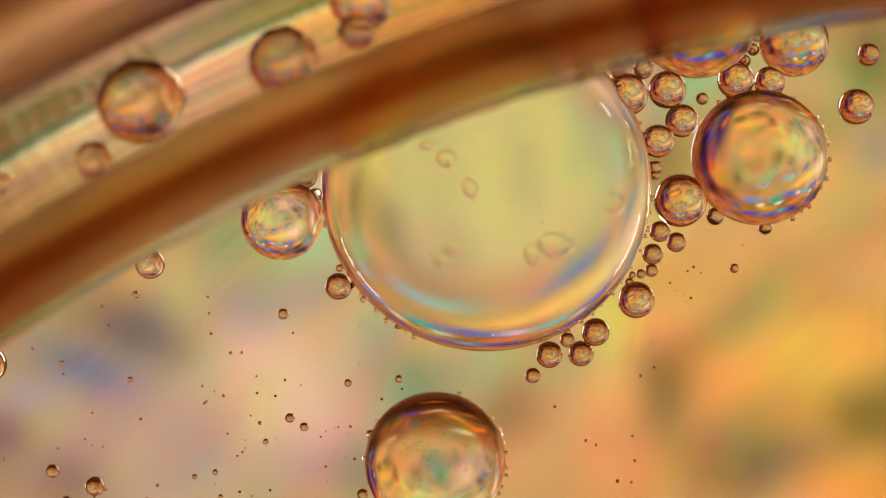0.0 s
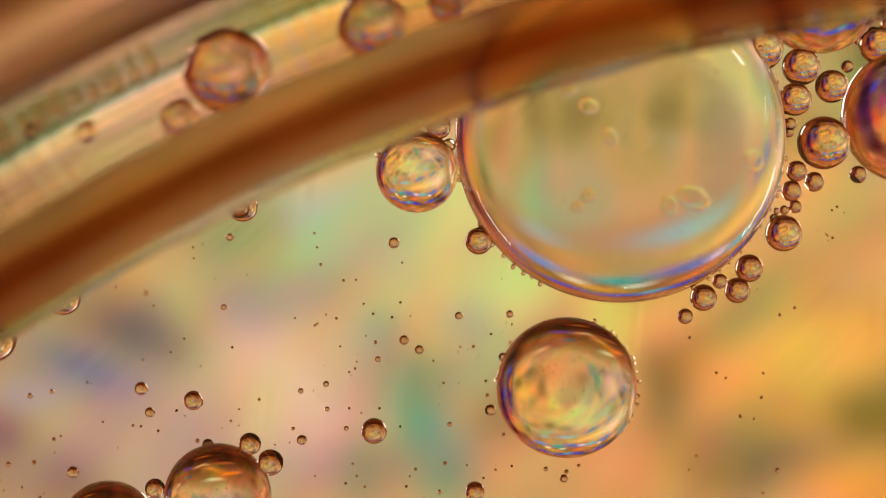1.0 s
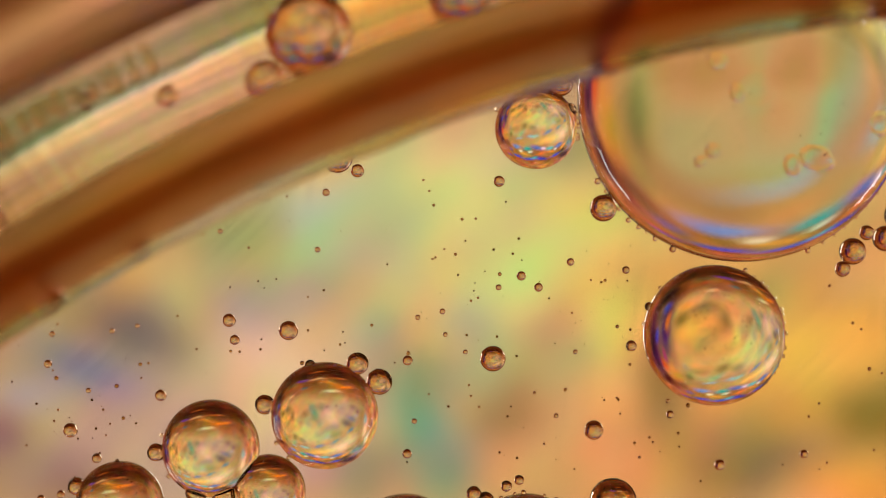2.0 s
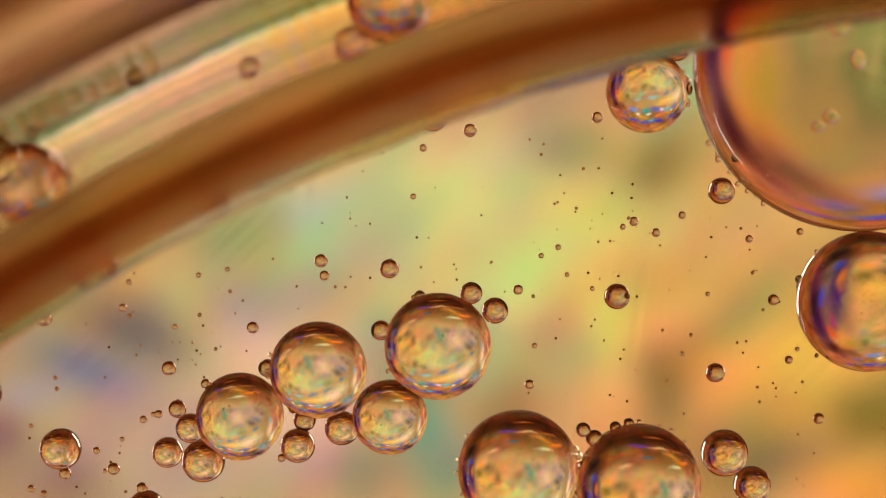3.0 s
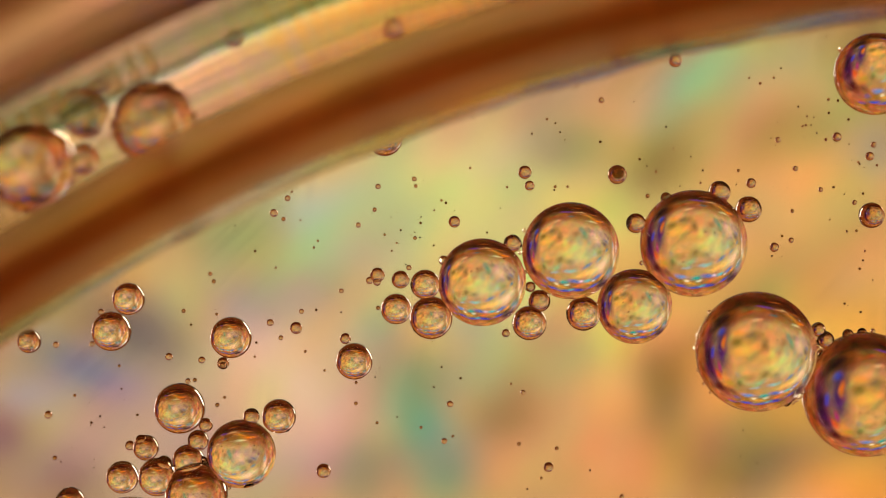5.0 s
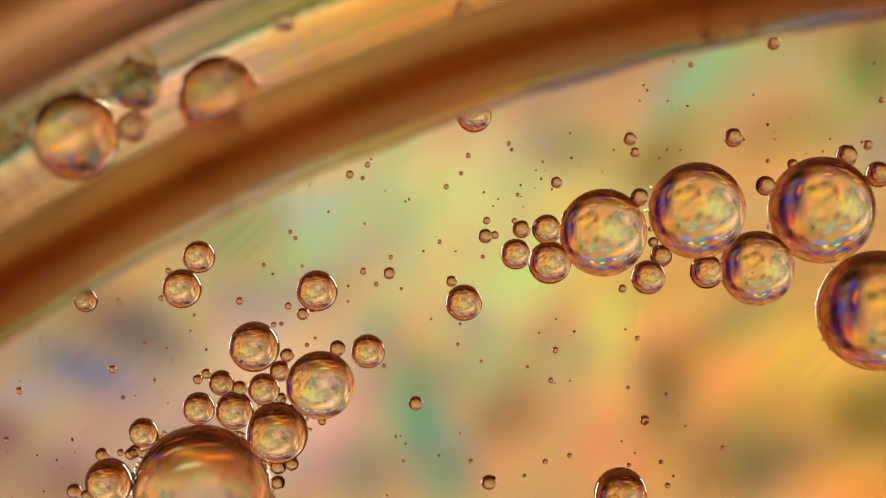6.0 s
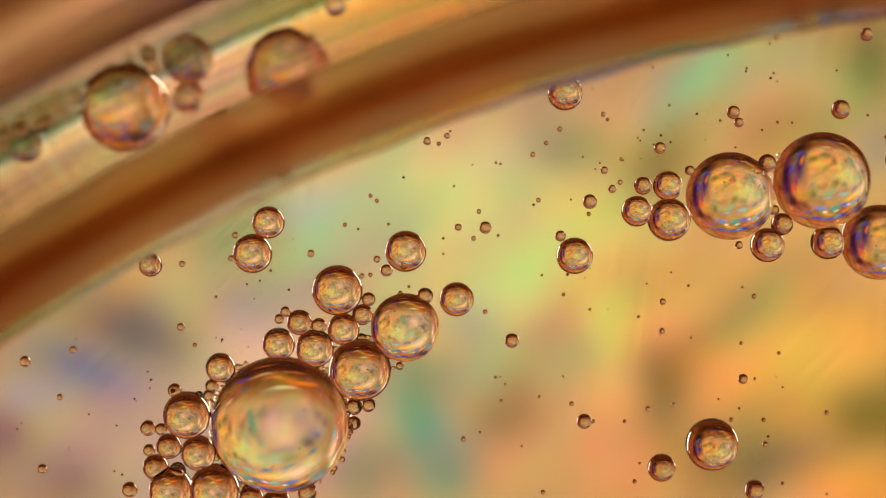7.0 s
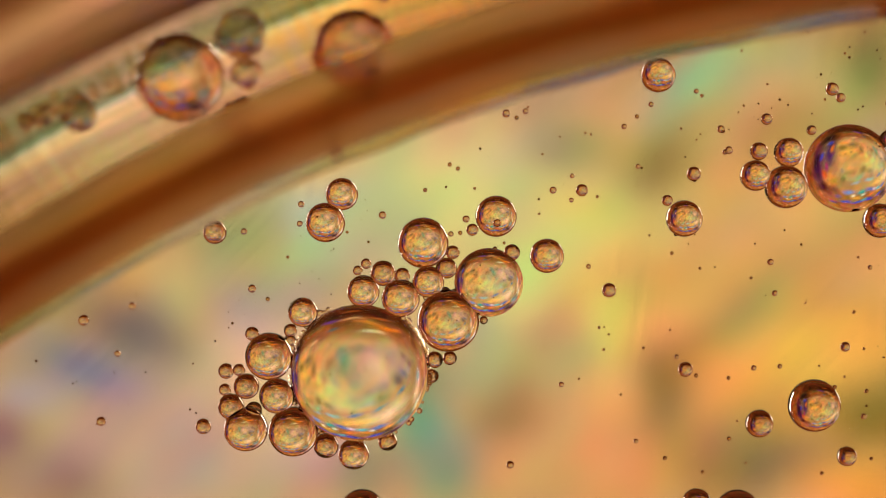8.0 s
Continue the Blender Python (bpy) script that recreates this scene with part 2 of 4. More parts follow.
def clear_film(name, gloss, tint=(1, 1, 1, 1)):
    """A clear layer that lets all light straight through, with a weak gloss."""
    m, nodes, links, bsdf = material(name)
    nodes.remove(bsdf)
    clear, shine, mix = nodes.new("ShaderNodeBsdfTransparent"), nodes.new("ShaderNodeBsdfGlossy"), nodes.new("ShaderNodeMixShader")
    clear.inputs["Color"].default_value = tint
    shine.inputs["Roughness"].default_value = 0.05
    mix.inputs[0].default_value = gloss
    links.new(clear.outputs[0], mix.inputs[1])
    links.new(shine.outputs[0], mix.inputs[2])
    links.new(mix.outputs[0], nodes["Material Output"].inputs["Surface"])
    return m


def streaked(m):
    """Faint straight schlieren in a clear layer, in loose bundles."""
    nodes, links = m.node_tree.nodes, m.node_tree.links
    coord = nodes.new("ShaderNodeTexCoord")
    color = None
    for turn, scale in ((44, (0.014, 0.00042, 1)), (82, (0.009, 0.0005, 1))):
        along = nodes.new("ShaderNodeMapping")
        along.vector_type = "TEXTURE"
        along.inputs["Rotation"].default_value = (0, 0, radians(turn))
        along.inputs["Scale"].default_value = scale
        links.new(coord.outputs["Object"], along.inputs["Vector"])
        lines = noise_node(nodes, links, along.outputs[0], 1, 3, 0.6)
        bundle = noise_node(nodes, links, coord.outputs["Object"], 75 + turn, 1)
        where, depth = nodes.new("ShaderNodeMapRange"), nodes.new("ShaderNodeMapRange")
        for n, a, b, c, d in ((where, 0.52, 0.72, 0.0, 0.26), (depth, 0.35, 0.65, 0.0, 1.0)):
            for key, v in (("From Min", a), ("From Max", b), ("To Min", c), ("To Max", d)):
                n.inputs[key].default_value = v
        links.new(bundle.outputs["Fac"], where.inputs["Value"])
        links.new(lines.outputs["Fac"], depth.inputs["Value"])
        both = nodes.new("ShaderNodeMath")
        both.operation = "MULTIPLY"
        links.new(where.outputs[0], both.inputs[0])
        links.new(depth.outputs[0], both.inputs[1])
        mix = nodes.new("ShaderNodeMix")
        mix.data_type = "RGBA"
        links.new(both.outputs[0], mix.inputs["Factor"])
        if color:
            links.new(color, mix.inputs[6])
        else:
            mix.inputs[6].default_value = (1, 1, 1, 1)
        mix.inputs[7].default_value = (0.70, 0.72, 0.78, 1)
        color = mix.outputs[2]
    links.new(color, nodes["Transparent BSDF"].inputs["Color"])
    return m


def seen(radius, z):
    """The true radius, at height z, of a ring that covers that radius of the plan from above; the eye stands aside of the dish's centre."""
    d = math.hypot(DISH_X - 784, DISH_Y - 441)
    return UNIT * (d + (radius - d) * (EYE - z) / EYE)


def banded(name, z, rows, rough, wander, through_share, vivid, ior):
    """Drawn glass, coloured in bands round the dish that wander and streak, edge shading included; rows: radius in the
    plan and colour.
    """
    m, nodes, links, bsdf = material(name)
    coord = nodes.new("ShaderNodeTexCoord")
    split = nodes.new("ShaderNodeSeparateXYZ")
    links.new(coord.outputs["Object"], split.inputs[0])
    flat = nodes.new("ShaderNodeCombineXYZ")
    links.new(split.outputs["X"], flat.inputs[0])
    links.new(split.outputs["Y"], flat.inputs[1])
    radius = nodes.new("ShaderNodeVectorMath")
    radius.operation = "LENGTH"
    links.new(flat.outputs[0], radius.inputs[0])
    angle = nodes.new("ShaderNodeMath")
    angle.operation = "ARCTAN2"
    links.new(split.outputs["Y"], angle.inputs[0])
    links.new(split.outputs["X"], angle.inputs[1])
    stretch = nodes.new("ShaderNodeMath")
    stretch.operation = "MULTIPLY"
    stretch.inputs[1].default_value = 0.006
    links.new(angle.outputs[0], stretch.inputs[0])
    both = nodes.new("ShaderNodeCombineXYZ")
    links.new(radius.outputs["Value"], both.inputs[0])
    links.new(stretch.outputs[0], both.inputs[1])
    streak = noise_node(nodes, links, both.outputs[0], 1700, 5, 0.6)
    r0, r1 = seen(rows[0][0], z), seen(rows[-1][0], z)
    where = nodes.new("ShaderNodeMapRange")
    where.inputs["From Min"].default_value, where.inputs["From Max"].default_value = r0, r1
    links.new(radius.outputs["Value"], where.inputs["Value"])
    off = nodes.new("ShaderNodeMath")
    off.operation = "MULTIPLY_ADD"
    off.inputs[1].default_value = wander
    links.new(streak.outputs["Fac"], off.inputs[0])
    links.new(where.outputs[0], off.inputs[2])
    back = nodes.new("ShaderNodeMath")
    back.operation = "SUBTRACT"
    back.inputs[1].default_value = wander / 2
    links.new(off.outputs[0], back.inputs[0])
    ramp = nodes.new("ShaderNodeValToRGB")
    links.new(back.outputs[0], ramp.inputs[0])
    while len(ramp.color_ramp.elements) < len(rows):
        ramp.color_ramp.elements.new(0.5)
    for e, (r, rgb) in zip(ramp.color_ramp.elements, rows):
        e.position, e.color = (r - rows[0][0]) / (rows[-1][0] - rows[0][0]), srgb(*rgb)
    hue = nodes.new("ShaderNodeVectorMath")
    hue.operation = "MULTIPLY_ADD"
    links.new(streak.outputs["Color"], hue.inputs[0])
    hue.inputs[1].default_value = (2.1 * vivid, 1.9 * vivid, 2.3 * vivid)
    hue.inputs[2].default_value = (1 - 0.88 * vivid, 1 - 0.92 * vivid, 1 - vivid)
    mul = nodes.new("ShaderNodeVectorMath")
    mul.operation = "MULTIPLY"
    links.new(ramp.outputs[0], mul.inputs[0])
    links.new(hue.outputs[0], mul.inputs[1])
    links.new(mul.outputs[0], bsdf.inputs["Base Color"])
    matt = nodes.new("ShaderNodeMapRange")
    for key, v in (("From Min", 0.08), ("From Max", 0.30), ("To Min", min(rough, 0.05)), ("To Max", rough)):
        matt.inputs[key].default_value = v
    links.new(where.outputs[0], matt.inputs["Value"])
    links.new(matt.outputs[0], bsdf.inputs["Roughness"])
    bump = nodes.new("ShaderNodeBump")
    bump.inputs["Strength"].default_value, bump.inputs["Distance"].default_value = 0.10, 0.0003
    links.new(streak.outputs["Fac"], bump.inputs["Height"])
    links.new(bump.outputs[0], bsdf.inputs["Normal"])
    bsdf.inputs["Transmission Weight"].default_value = through_share
    bsdf.inputs["IOR"].default_value = ior
    return m


LIP_Z, LEDGE_Z, RIM_Z = 0.0135, 0.0065, 0.018
def rippled():
    """Clear glass with ripples that run across the ring."""
    m, nodes, links, bsdf = material("rippled_glass")
    coord = nodes.new("ShaderNodeTexCoord")
    split = nodes.new("ShaderNodeSeparateXYZ")
    links.new(coord.outputs["Object"], split.inputs[0])
    angle = nodes.new("ShaderNodeMath")
    angle.operation = "ARCTAN2"
    links.new(split.outputs["Y"], angle.inputs[0])
    links.new(split.outputs["X"], angle.inputs[1])
    radius = nodes.new("ShaderNodeVectorMath")
    radius.operation = "LENGTH"
    links.new(coord.outputs["Object"], radius.inputs[0])
    both = nodes.new("ShaderNodeCombineXYZ")
    links.new(angle.outputs[0], both.inputs[0])
    links.new(radius.outputs["Value"], both.inputs[1])
    wave = noise_node(nodes, links, both.outputs[0], 90, 3, 0.6)
    bump = nodes.new("ShaderNodeBump")
    bump.inputs["Strength"].default_value, bump.inputs["Distance"].default_value = 1.0, 0.00026
    links.new(wave.outputs["Fac"], bump.inputs["Height"])
    links.new(bump.outputs[0], bsdf.inputs["Normal"])
    bsdf.inputs["Base Color"].default_value = (1, 0.98, 0.95, 1)
    bsdf.inputs["Transmission Weight"].default_value = 1.0
    bsdf.inputs["Roughness"].default_value = 0.03
    bsdf.inputs["IOR"].default_value = 1.3
    return m


RIPPLED = rippled()
SMOOTH_GLASS = glassy("smooth_glass", (1, 0.98, 0.95, 1), 1.3, 0.03)
SHEET_FIELDS = [((x / 10 - 0.5) * SHEET_W, ((x + 1) / 10 - 0.5) * SHEET_W, (y / 10 - 0.5) * SHEET_H, ((y + 1) / 10 - 0.5) * SHEET_H) for y in range(10) for x in range(10)]
SHEET_PAINT = [painted_sheet(field) for field in SHEET_FIELDS]
OIL = oil("amber_oil", (1.0, 0.96, 0.90, 1), 1.35, 0.10)
THICK_OIL = glassy("thick_oil", (0.99, 0.94, 0.88, 1), 1.42)
DENSE_OIL = oil("dense_oil", (0.98, 0.90, 0.80, 1), 1.49)
DARK_OIL = oil("dark_oil", (0.90, 0.80, 0.69, 1), 1.58)
MURKY_OIL = oil("murky_oil", (0.78, 0.62, 0.46, 1), 1.5)
FAINT_OIL = oil("faint_oil", (1.0, 0.94, 0.86, 1), 1.28)
SMEAR = oil("smear_glass", (0.98, 0.88, 0.74, 1), 1.06, 0.2)
DARK_SPECK = oil("dark_speck", (0.50, 0.36, 0.23, 1), 1.15)
FILM = streaked(clear_film("clear_liquid", 0.015))
GLASS = clear_film("clear_glass", 0.03)
# the lip's inner rows paint in the soft greenish shading along its edge
LIP = banded("shaded_amber_lip", LIP_Z, ((3318, (234, 246, 236)), (3328, (206, 220, 204)), (3340, (188, 184, 156)), (3354, (184, 140, 104)), (3378, (180, 130, 90)), (3394, (168, 102, 58)), (3410, (163, 95, 50)),
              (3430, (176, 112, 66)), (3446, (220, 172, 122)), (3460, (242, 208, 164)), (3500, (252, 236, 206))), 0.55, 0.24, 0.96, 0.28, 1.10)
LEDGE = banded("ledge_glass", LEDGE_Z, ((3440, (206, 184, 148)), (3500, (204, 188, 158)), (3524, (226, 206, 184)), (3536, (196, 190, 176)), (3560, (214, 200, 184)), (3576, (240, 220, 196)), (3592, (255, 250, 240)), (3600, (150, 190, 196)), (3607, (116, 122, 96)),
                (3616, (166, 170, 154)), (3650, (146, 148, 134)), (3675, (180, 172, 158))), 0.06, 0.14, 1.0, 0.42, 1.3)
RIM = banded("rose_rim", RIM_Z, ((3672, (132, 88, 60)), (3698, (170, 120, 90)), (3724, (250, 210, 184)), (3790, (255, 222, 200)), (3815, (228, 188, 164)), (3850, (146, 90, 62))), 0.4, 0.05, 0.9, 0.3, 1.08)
TABLE, _nodes, _links, _bsdf = material("brown_table")
_bsdf.inputs["Roughness"].default_value = 0.6
_grain = noise_node(_nodes, _links, None, 60, 6)
_ramp = _nodes.new("ShaderNodeValToRGB")
_ramp.color_ramp.elements[0].color, _ramp.color_ramp.elements[1].color = (0.10, 0.045, 0.018, 1), (0.22, 0.10, 0.04, 1)
_links.new(_grain.outputs["Fac"], _ramp.inputs[0])
_links.new(_ramp.outputs[0], _bsdf.inputs["Base Color"])


# ---- building ----
def mesh_object(name, bm, mat, smooth=True):
    data = bpy.data.meshes.new(name)
    bm.normal_update()
    bm.to_mesh(data)
    bm.free()
    data.materials.append(mat)
    if smooth:
        data.shade_smooth()
    return new(name, data)


def part(name, bm, mat, parent, label=""):
    ob = mesh_object(name, bm, mat)
    ob.parent = parent
    return tagged(ob, label)


def lathe(profile, n, closed=False):
    """A surface turned round z from (radius, height) rows; a radius of 0 makes a pole."""
    bm = bmesh.new()
    rings = []
    for r, z in profile:
        if r < 1e-9:
            rings.append([bm.verts.new((0, 0, z))])
        else:
            rings.append([bm.verts.new((r * math.cos(2 * math.pi * i / n), r * math.sin(2 * math.pi * i / n), z)) for i in range(n)])
    pairs = list(zip(rings, rings[1:] + rings[:1])) if closed else list(zip(rings, rings[1:]))
    for a, b in pairs:
        for i in range(n):
            j = (i + 1) % n
            quad = [a[i % len(a)], a[j % len(a)], b[j % len(b)], b[i % len(b)]]
            if len(a) == 1:
                quad = [a[0], b[j], b[i]]
            elif len(b) == 1:
                quad = [a[i], a[j], b[0]]
            bm.faces.new(quad)
    bmesh.ops.recalc_face_normals(bm, faces=bm.faces)
    return bm


# ---- setting ----
def ring_profile(inner, outer, low, high, n=20):
    """A rounded bar of that section, as rows for lathe."""
    rows, a, b = [], (outer - inner) / 2, (high - low) / 2
    for i in range(n):
        t = 2 * math.pi * i / n
        c, s = math.cos(t), math.sin(t)
        rows.append(((inner + outer) / 2 + a * math.copysign(abs(c) ** 0.7, c), (low + high) / 2 + b * math.copysign(abs(s) ** 0.7, s)))
    return rows


def at_dish(ob, z=0.0):
    ob.location = plan(DISH_X, DISH_Y)
    ob.location.z = z
    return ob


def slab_with_opening(w, h, x, y, thick):
    """A square slab with an opening of w by h."""
    bm = bmesh.new()
    for x0, x1, y0, y1 in ((-0.8, 0.8, y + h / 2, 0.8), (-0.8, 0.8, -0.8, y - h / 2), (-0.8, x - w / 2, y - h / 2, y + h / 2), (x + w / 2, 0.8, y - h / 2, y + h / 2)):
        m = Matrix.Translation(((x0 + x1) / 2, (y0 + y1) / 2, -thick / 2)) @ Matrix.Diagonal((x1 - x0, y1 - y0, thick, 1))
        bmesh.ops.create_cube(bm, size=1, matrix=m)
    return bm


table = tagged(mesh_object("table", slab_with_opening(SHEET_W - 0.008, SHEET_H - 0.008, SHEET_X, SHEET_Y, 0.03), TABLE, False), "brown wooden table with a lit opening under the dish", "light table", kind="structure")
table.location = (0, 0, -SHEET - 0.001)
bm = bmesh.new()
bmesh.ops.create_grid(bm, x_segments=10, y_segments=10, size=0.5)
bmesh.ops.scale(bm, vec=(SHEET_W, SHEET_H, 1), verts=bm.verts)
sheet = tagged(mesh_object("backdrop", bm, SHEET_PAINT[0], False), "thin paper sheet painted in soft orange, green and mauve, lit from behind", "painted sheet", kind="structure")
sheet.location = (SHEET_X, SHEET_Y, -SHEET)
for paint in SHEET_PAINT[1:]:
    sheet.data.materials.append(paint)
for face in sheet.data.polygons:
    face.material_index = int((face.center.y / SHEET_H + 0.5) * 10) * 10 + int((face.center.x / SHEET_W + 0.5) * 10)
floor = tagged(at_dish(mesh_object("floor", lathe([(0, -0.0105), (seen(3700, 0), -0.0105), (seen(3700, 0), -0.012), (0, -0.012)], 128), GLASS)),
               "clear glass bottom of the dish", "dish floor", kind="structure")
liquid = tagged(at_dish(mesh_object("water", lathe([(0, 0), (seen(3460, 0), 0)], 160), FILM)), "still clear liquid filling the dish", "liquid", kind="structure")

def uneven(bm, amount):
    """Lets a ring's edges wander in and out a little."""
    for v in bm.verts:
        a = math.atan2(v.co.y, v.co.x)
        v.co.xy *= 1 + amount * (noise.noise(Vector((a * 28, 0, 0))) + 0.5 * noise.noise(Vector((a * 90, 5, 0))))
    return bm


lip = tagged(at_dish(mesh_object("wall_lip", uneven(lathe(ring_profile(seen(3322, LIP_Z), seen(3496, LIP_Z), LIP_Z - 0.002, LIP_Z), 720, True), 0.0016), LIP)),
             "dark amber glass lip, edge shading in its colour, round the inside of the dish", "dish lip", kind="structure")
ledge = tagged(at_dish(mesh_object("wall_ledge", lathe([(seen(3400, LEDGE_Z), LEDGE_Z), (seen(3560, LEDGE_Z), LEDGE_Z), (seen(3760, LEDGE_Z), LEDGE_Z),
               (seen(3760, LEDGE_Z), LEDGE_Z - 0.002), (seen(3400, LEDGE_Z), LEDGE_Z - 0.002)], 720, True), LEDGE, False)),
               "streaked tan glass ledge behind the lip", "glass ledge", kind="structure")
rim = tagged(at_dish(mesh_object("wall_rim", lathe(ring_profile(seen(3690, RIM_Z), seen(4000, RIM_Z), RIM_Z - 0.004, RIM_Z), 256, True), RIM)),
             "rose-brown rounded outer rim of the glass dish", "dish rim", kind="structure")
cover = tagged(at_dish(mesh_object("wall_cover", lathe([(seen(3470, 0.0108), 0.0104), (seen(3760, 0.0108), 0.0112), (seen(3760, 0.0108), 0.0116), (seen(3470, 0.0108), 0.0108)], 720, True), RIPPLED, False)),
               "thin rippled clear glass above the ledge", "glass cover", kind="structure")
cover.data.materials.append(SMOOTH_GLASS)
for face in cover.data.polygons:
    face.material_index = 1 if face.normal.z < 0 else 0
wall = tagged(at_dish(mesh_object("wall", lathe([(seen(3420, 0), LIP_Z - 0.001), (seen(3420, 0), -SHEET - 0.0005), (seen(3470, 0), -SHEET - 0.0005), (seen(3470, 0), LIP_Z - 0.001)], 128, True), GLASS)),
              "clear glass side wall of the round dish", "dish wall", kind="structure")


# short clear lumps across the ledge by the rim, added as smeared drop reflections
for i in range(13):
    bm = bmesh.new()
    bmesh.ops.create_icosphere(bm, subdivisions=3, radius=1.0)
    bmesh.ops.scale(bm, vec=(random.uniform(16, 34) * UNIT, random.uniform(5, 12) * UNIT, 6 * UNIT), verts=bm.verts)
    smear = part("smear", bm, SMEAR, ledge, "")
    a = -math.atan2(270 - 3350, -1900) - i * 0.0072 - random.uniform(0, 0.005)
    r = seen(3634 + random.uniform(-8, 8), LEDGE_Z)
    smear.location = (r * math.cos(a), r * math.sin(a), LEDGE_Z)
    smear.rotation_euler.z = a + random.uniform(-0.25, 0.05)


# ---- drops ----
def current(p, t):
    """The drift of the liquid in the plan, in steps a second."""
    x, y, t = max(-1.3, min(1.3, (p.x - 784) / 784)), max(-1.3, min(1.3, (p.y - 441) / 441)), (t - 4) / 4
    terms = (1, x, y, t, x * y, x * x, y * y, x * t, y * t, t * t)
    right = (197.5, 80.7, 34.0, -34.7, -53.2, -38.8, -57.5, 3.3, 8.2, -4.1)
    down = (-92.5, -4.4, -55.2, 24.2, 47.3, 44.3, 20.8, -3.7, -0.2, -3.6)
    return Vector((sum(a * b for a, b in zip(right, terms)), sum(a * b for a, b in zip(down, terms))))


def carried_to(p, t, end, own=Vector((0, 0))):
    """Where the liquid takes a place of the plan from one time to another, with a drift of its own."""
    steps = max(1, round(abs(end - t) / 0.1))
    h = (end - t) / steps
    for i in range(steps):
        half = p + (current(p, t + i * h) + own) * h / 2
        p = p + (current(half, t + (i + 0.5) * h) + own) * h
    return p


def way(points):
    """The plan places of a drifting drop every half second: a smooth line through its points, and the current before and after them."""
    pts = [(t, Vector((x, y))) for t, x, y in points]

    def slope(i):
        a, b = pts[max(i - 1, 0)], pts[min(i + 1, len(pts) - 1)]
        return (b[1] - a[1]) / (b[0] - a[0])

    def drifted(i, t):
        t0, p = pts[i]
        return carried_to(p, t0, t, slope(i) - current(p, t0))

    rows = []
    for i in range(17):
        t = i * 0.5
        if t <= pts[0][0]:
            rows.append((t, drifted(0, t)))
        elif t >= pts[-1][0]:
            rows.append((t, drifted(len(pts) - 1, t)))
        else:
            k = max(j for j in range(len(pts)) if pts[j][0] <= t)
            (t0, p0), (t1, p1) = pts[k], pts[k + 1]
            h = t1 - t0
            u = (t - t0) / h
            m0, m1 = slope(k) * h, slope(k + 1) * h
            rows.append((t, p0 * (2 * u**3 - 3 * u**2 + 1) + m0 * (u**3 - 2 * u**2 + u) + p1 * (3 * u**2 - 2 * u**3) + m1 * (u**3 - u**2)))
    return rows


def drop_profile(radius):
    """A drop's half section: a ball where small, deeper than it is high where middling, a dome on a flat underside where very large. From the bottom pole to the top one."""
    high = 0.0050 if radius > 0.006 else radius if radius < 0.0017 else min(0.92 * radius, 0.0031)
    dome = 0.16 if radius > 0.006 else 0.0
    power = 3.0 if radius > 0.006 else 2 + 1.6 * min(max(0.0, radius * 1000 - 3.3), 0.35)
    steps = 44 if radius > 0.0018 else 22 if radius > 0.0012 else 9
    top = []
    for i in range(steps + 1):
        a = math.pi / 2 * i / steps
        r = max(0.0, math.cos(a)) ** (2 / power)
        top.append((radius * r, high * math.sin(a) * (1 - dome * r * r)))
    top[-1] = (0.0, high)
    if power > 2.2:
        edge = top[-2][0] / radius
        top[-1:] = [(radius * edge * (1 - i / 14), high * (1 - dome * (edge * (1 - i / 14)) ** 2)) for i in range(1, 15)]
    deep = 0.05 if radius > 0.006 else 1.35 if radius > 0.0017 else 1.0
    return [(r, -deep * z) for r, z in reversed(top)][:-1] + top


MOVING = []
CARRIERS = []
LARGE = []
TEMPLATES = {}
GROUP = "oil drops on the liquid"


def drop_label(d):
    if d > 400:
        return "very large flat clear oil drop full of tiny specks"
    if d > 160:
        return "large clear amber oil drop floating on the liquid"
    if d > 70:
        return "middling clear amber oil drop floating on the liquid"
    if d > 25:
        return "small round amber oil drop floating on the liquid"
    return "tiny round amber oil droplet floating on the liquid"


def full(d):
    """A drop's width with its dark outline."""
    return 1.03 * d + 1.5 if d < 300 else d - 2


def drop(d, *points, mat=None):
    mat = mat or (THICK_OIL if d > 300 else OIL if d > 110 else DENSE_OIL if d > 48 else DARK_OIL)
    radius = full(d) * UNIT / 2
    key = d if d > 66 else 66 if d > 30 else 30
    if (key, mat.name) not in TEMPLATES:
        bm = lathe(drop_profile(full(key) * UNIT / 2), 96 if key > 400 else 64 if key > 66 else 40 if key == 66 else 20)
        if d > 300:
            for v in bm.verts:
                calm = max(0.0, 1 - (v.co.xy.length / (0.80 * radius)) ** 2)
                v.co.z += calm * 0.00022 * noise.noise(v.co * 280) if v.co.z > 0 else 0
        ob = mesh_object("oil_drop", bm, mat)
        TEMPLATES[key, mat.name] = ob.data
    else:
        ob = new("oil_drop", TEMPLATES[key, mat.name])
    k = radius / (full(key) * UNIT / 2)
    ob.scale = (k, k, k)
    tagged(ob, drop_label(d), "oil drop", GROUP)
    MOVING.append((ob, way(points), 0.0, -3.0))
    if d > 45:
        LARGE.append((MOVING[-1][1], full(d)))
    if d < 21:
        CARRIERS.append(MOVING[-1][1])
    return ob


def ball(radius, n=10):
    steps = max(4, n // 2)
    return lathe([(0, -radius)] + [(radius * math.sin(math.pi * i / steps), -radius * math.cos(math.pi * i / steps)) for i in range(1, steps)] + [(0, radius)], n)


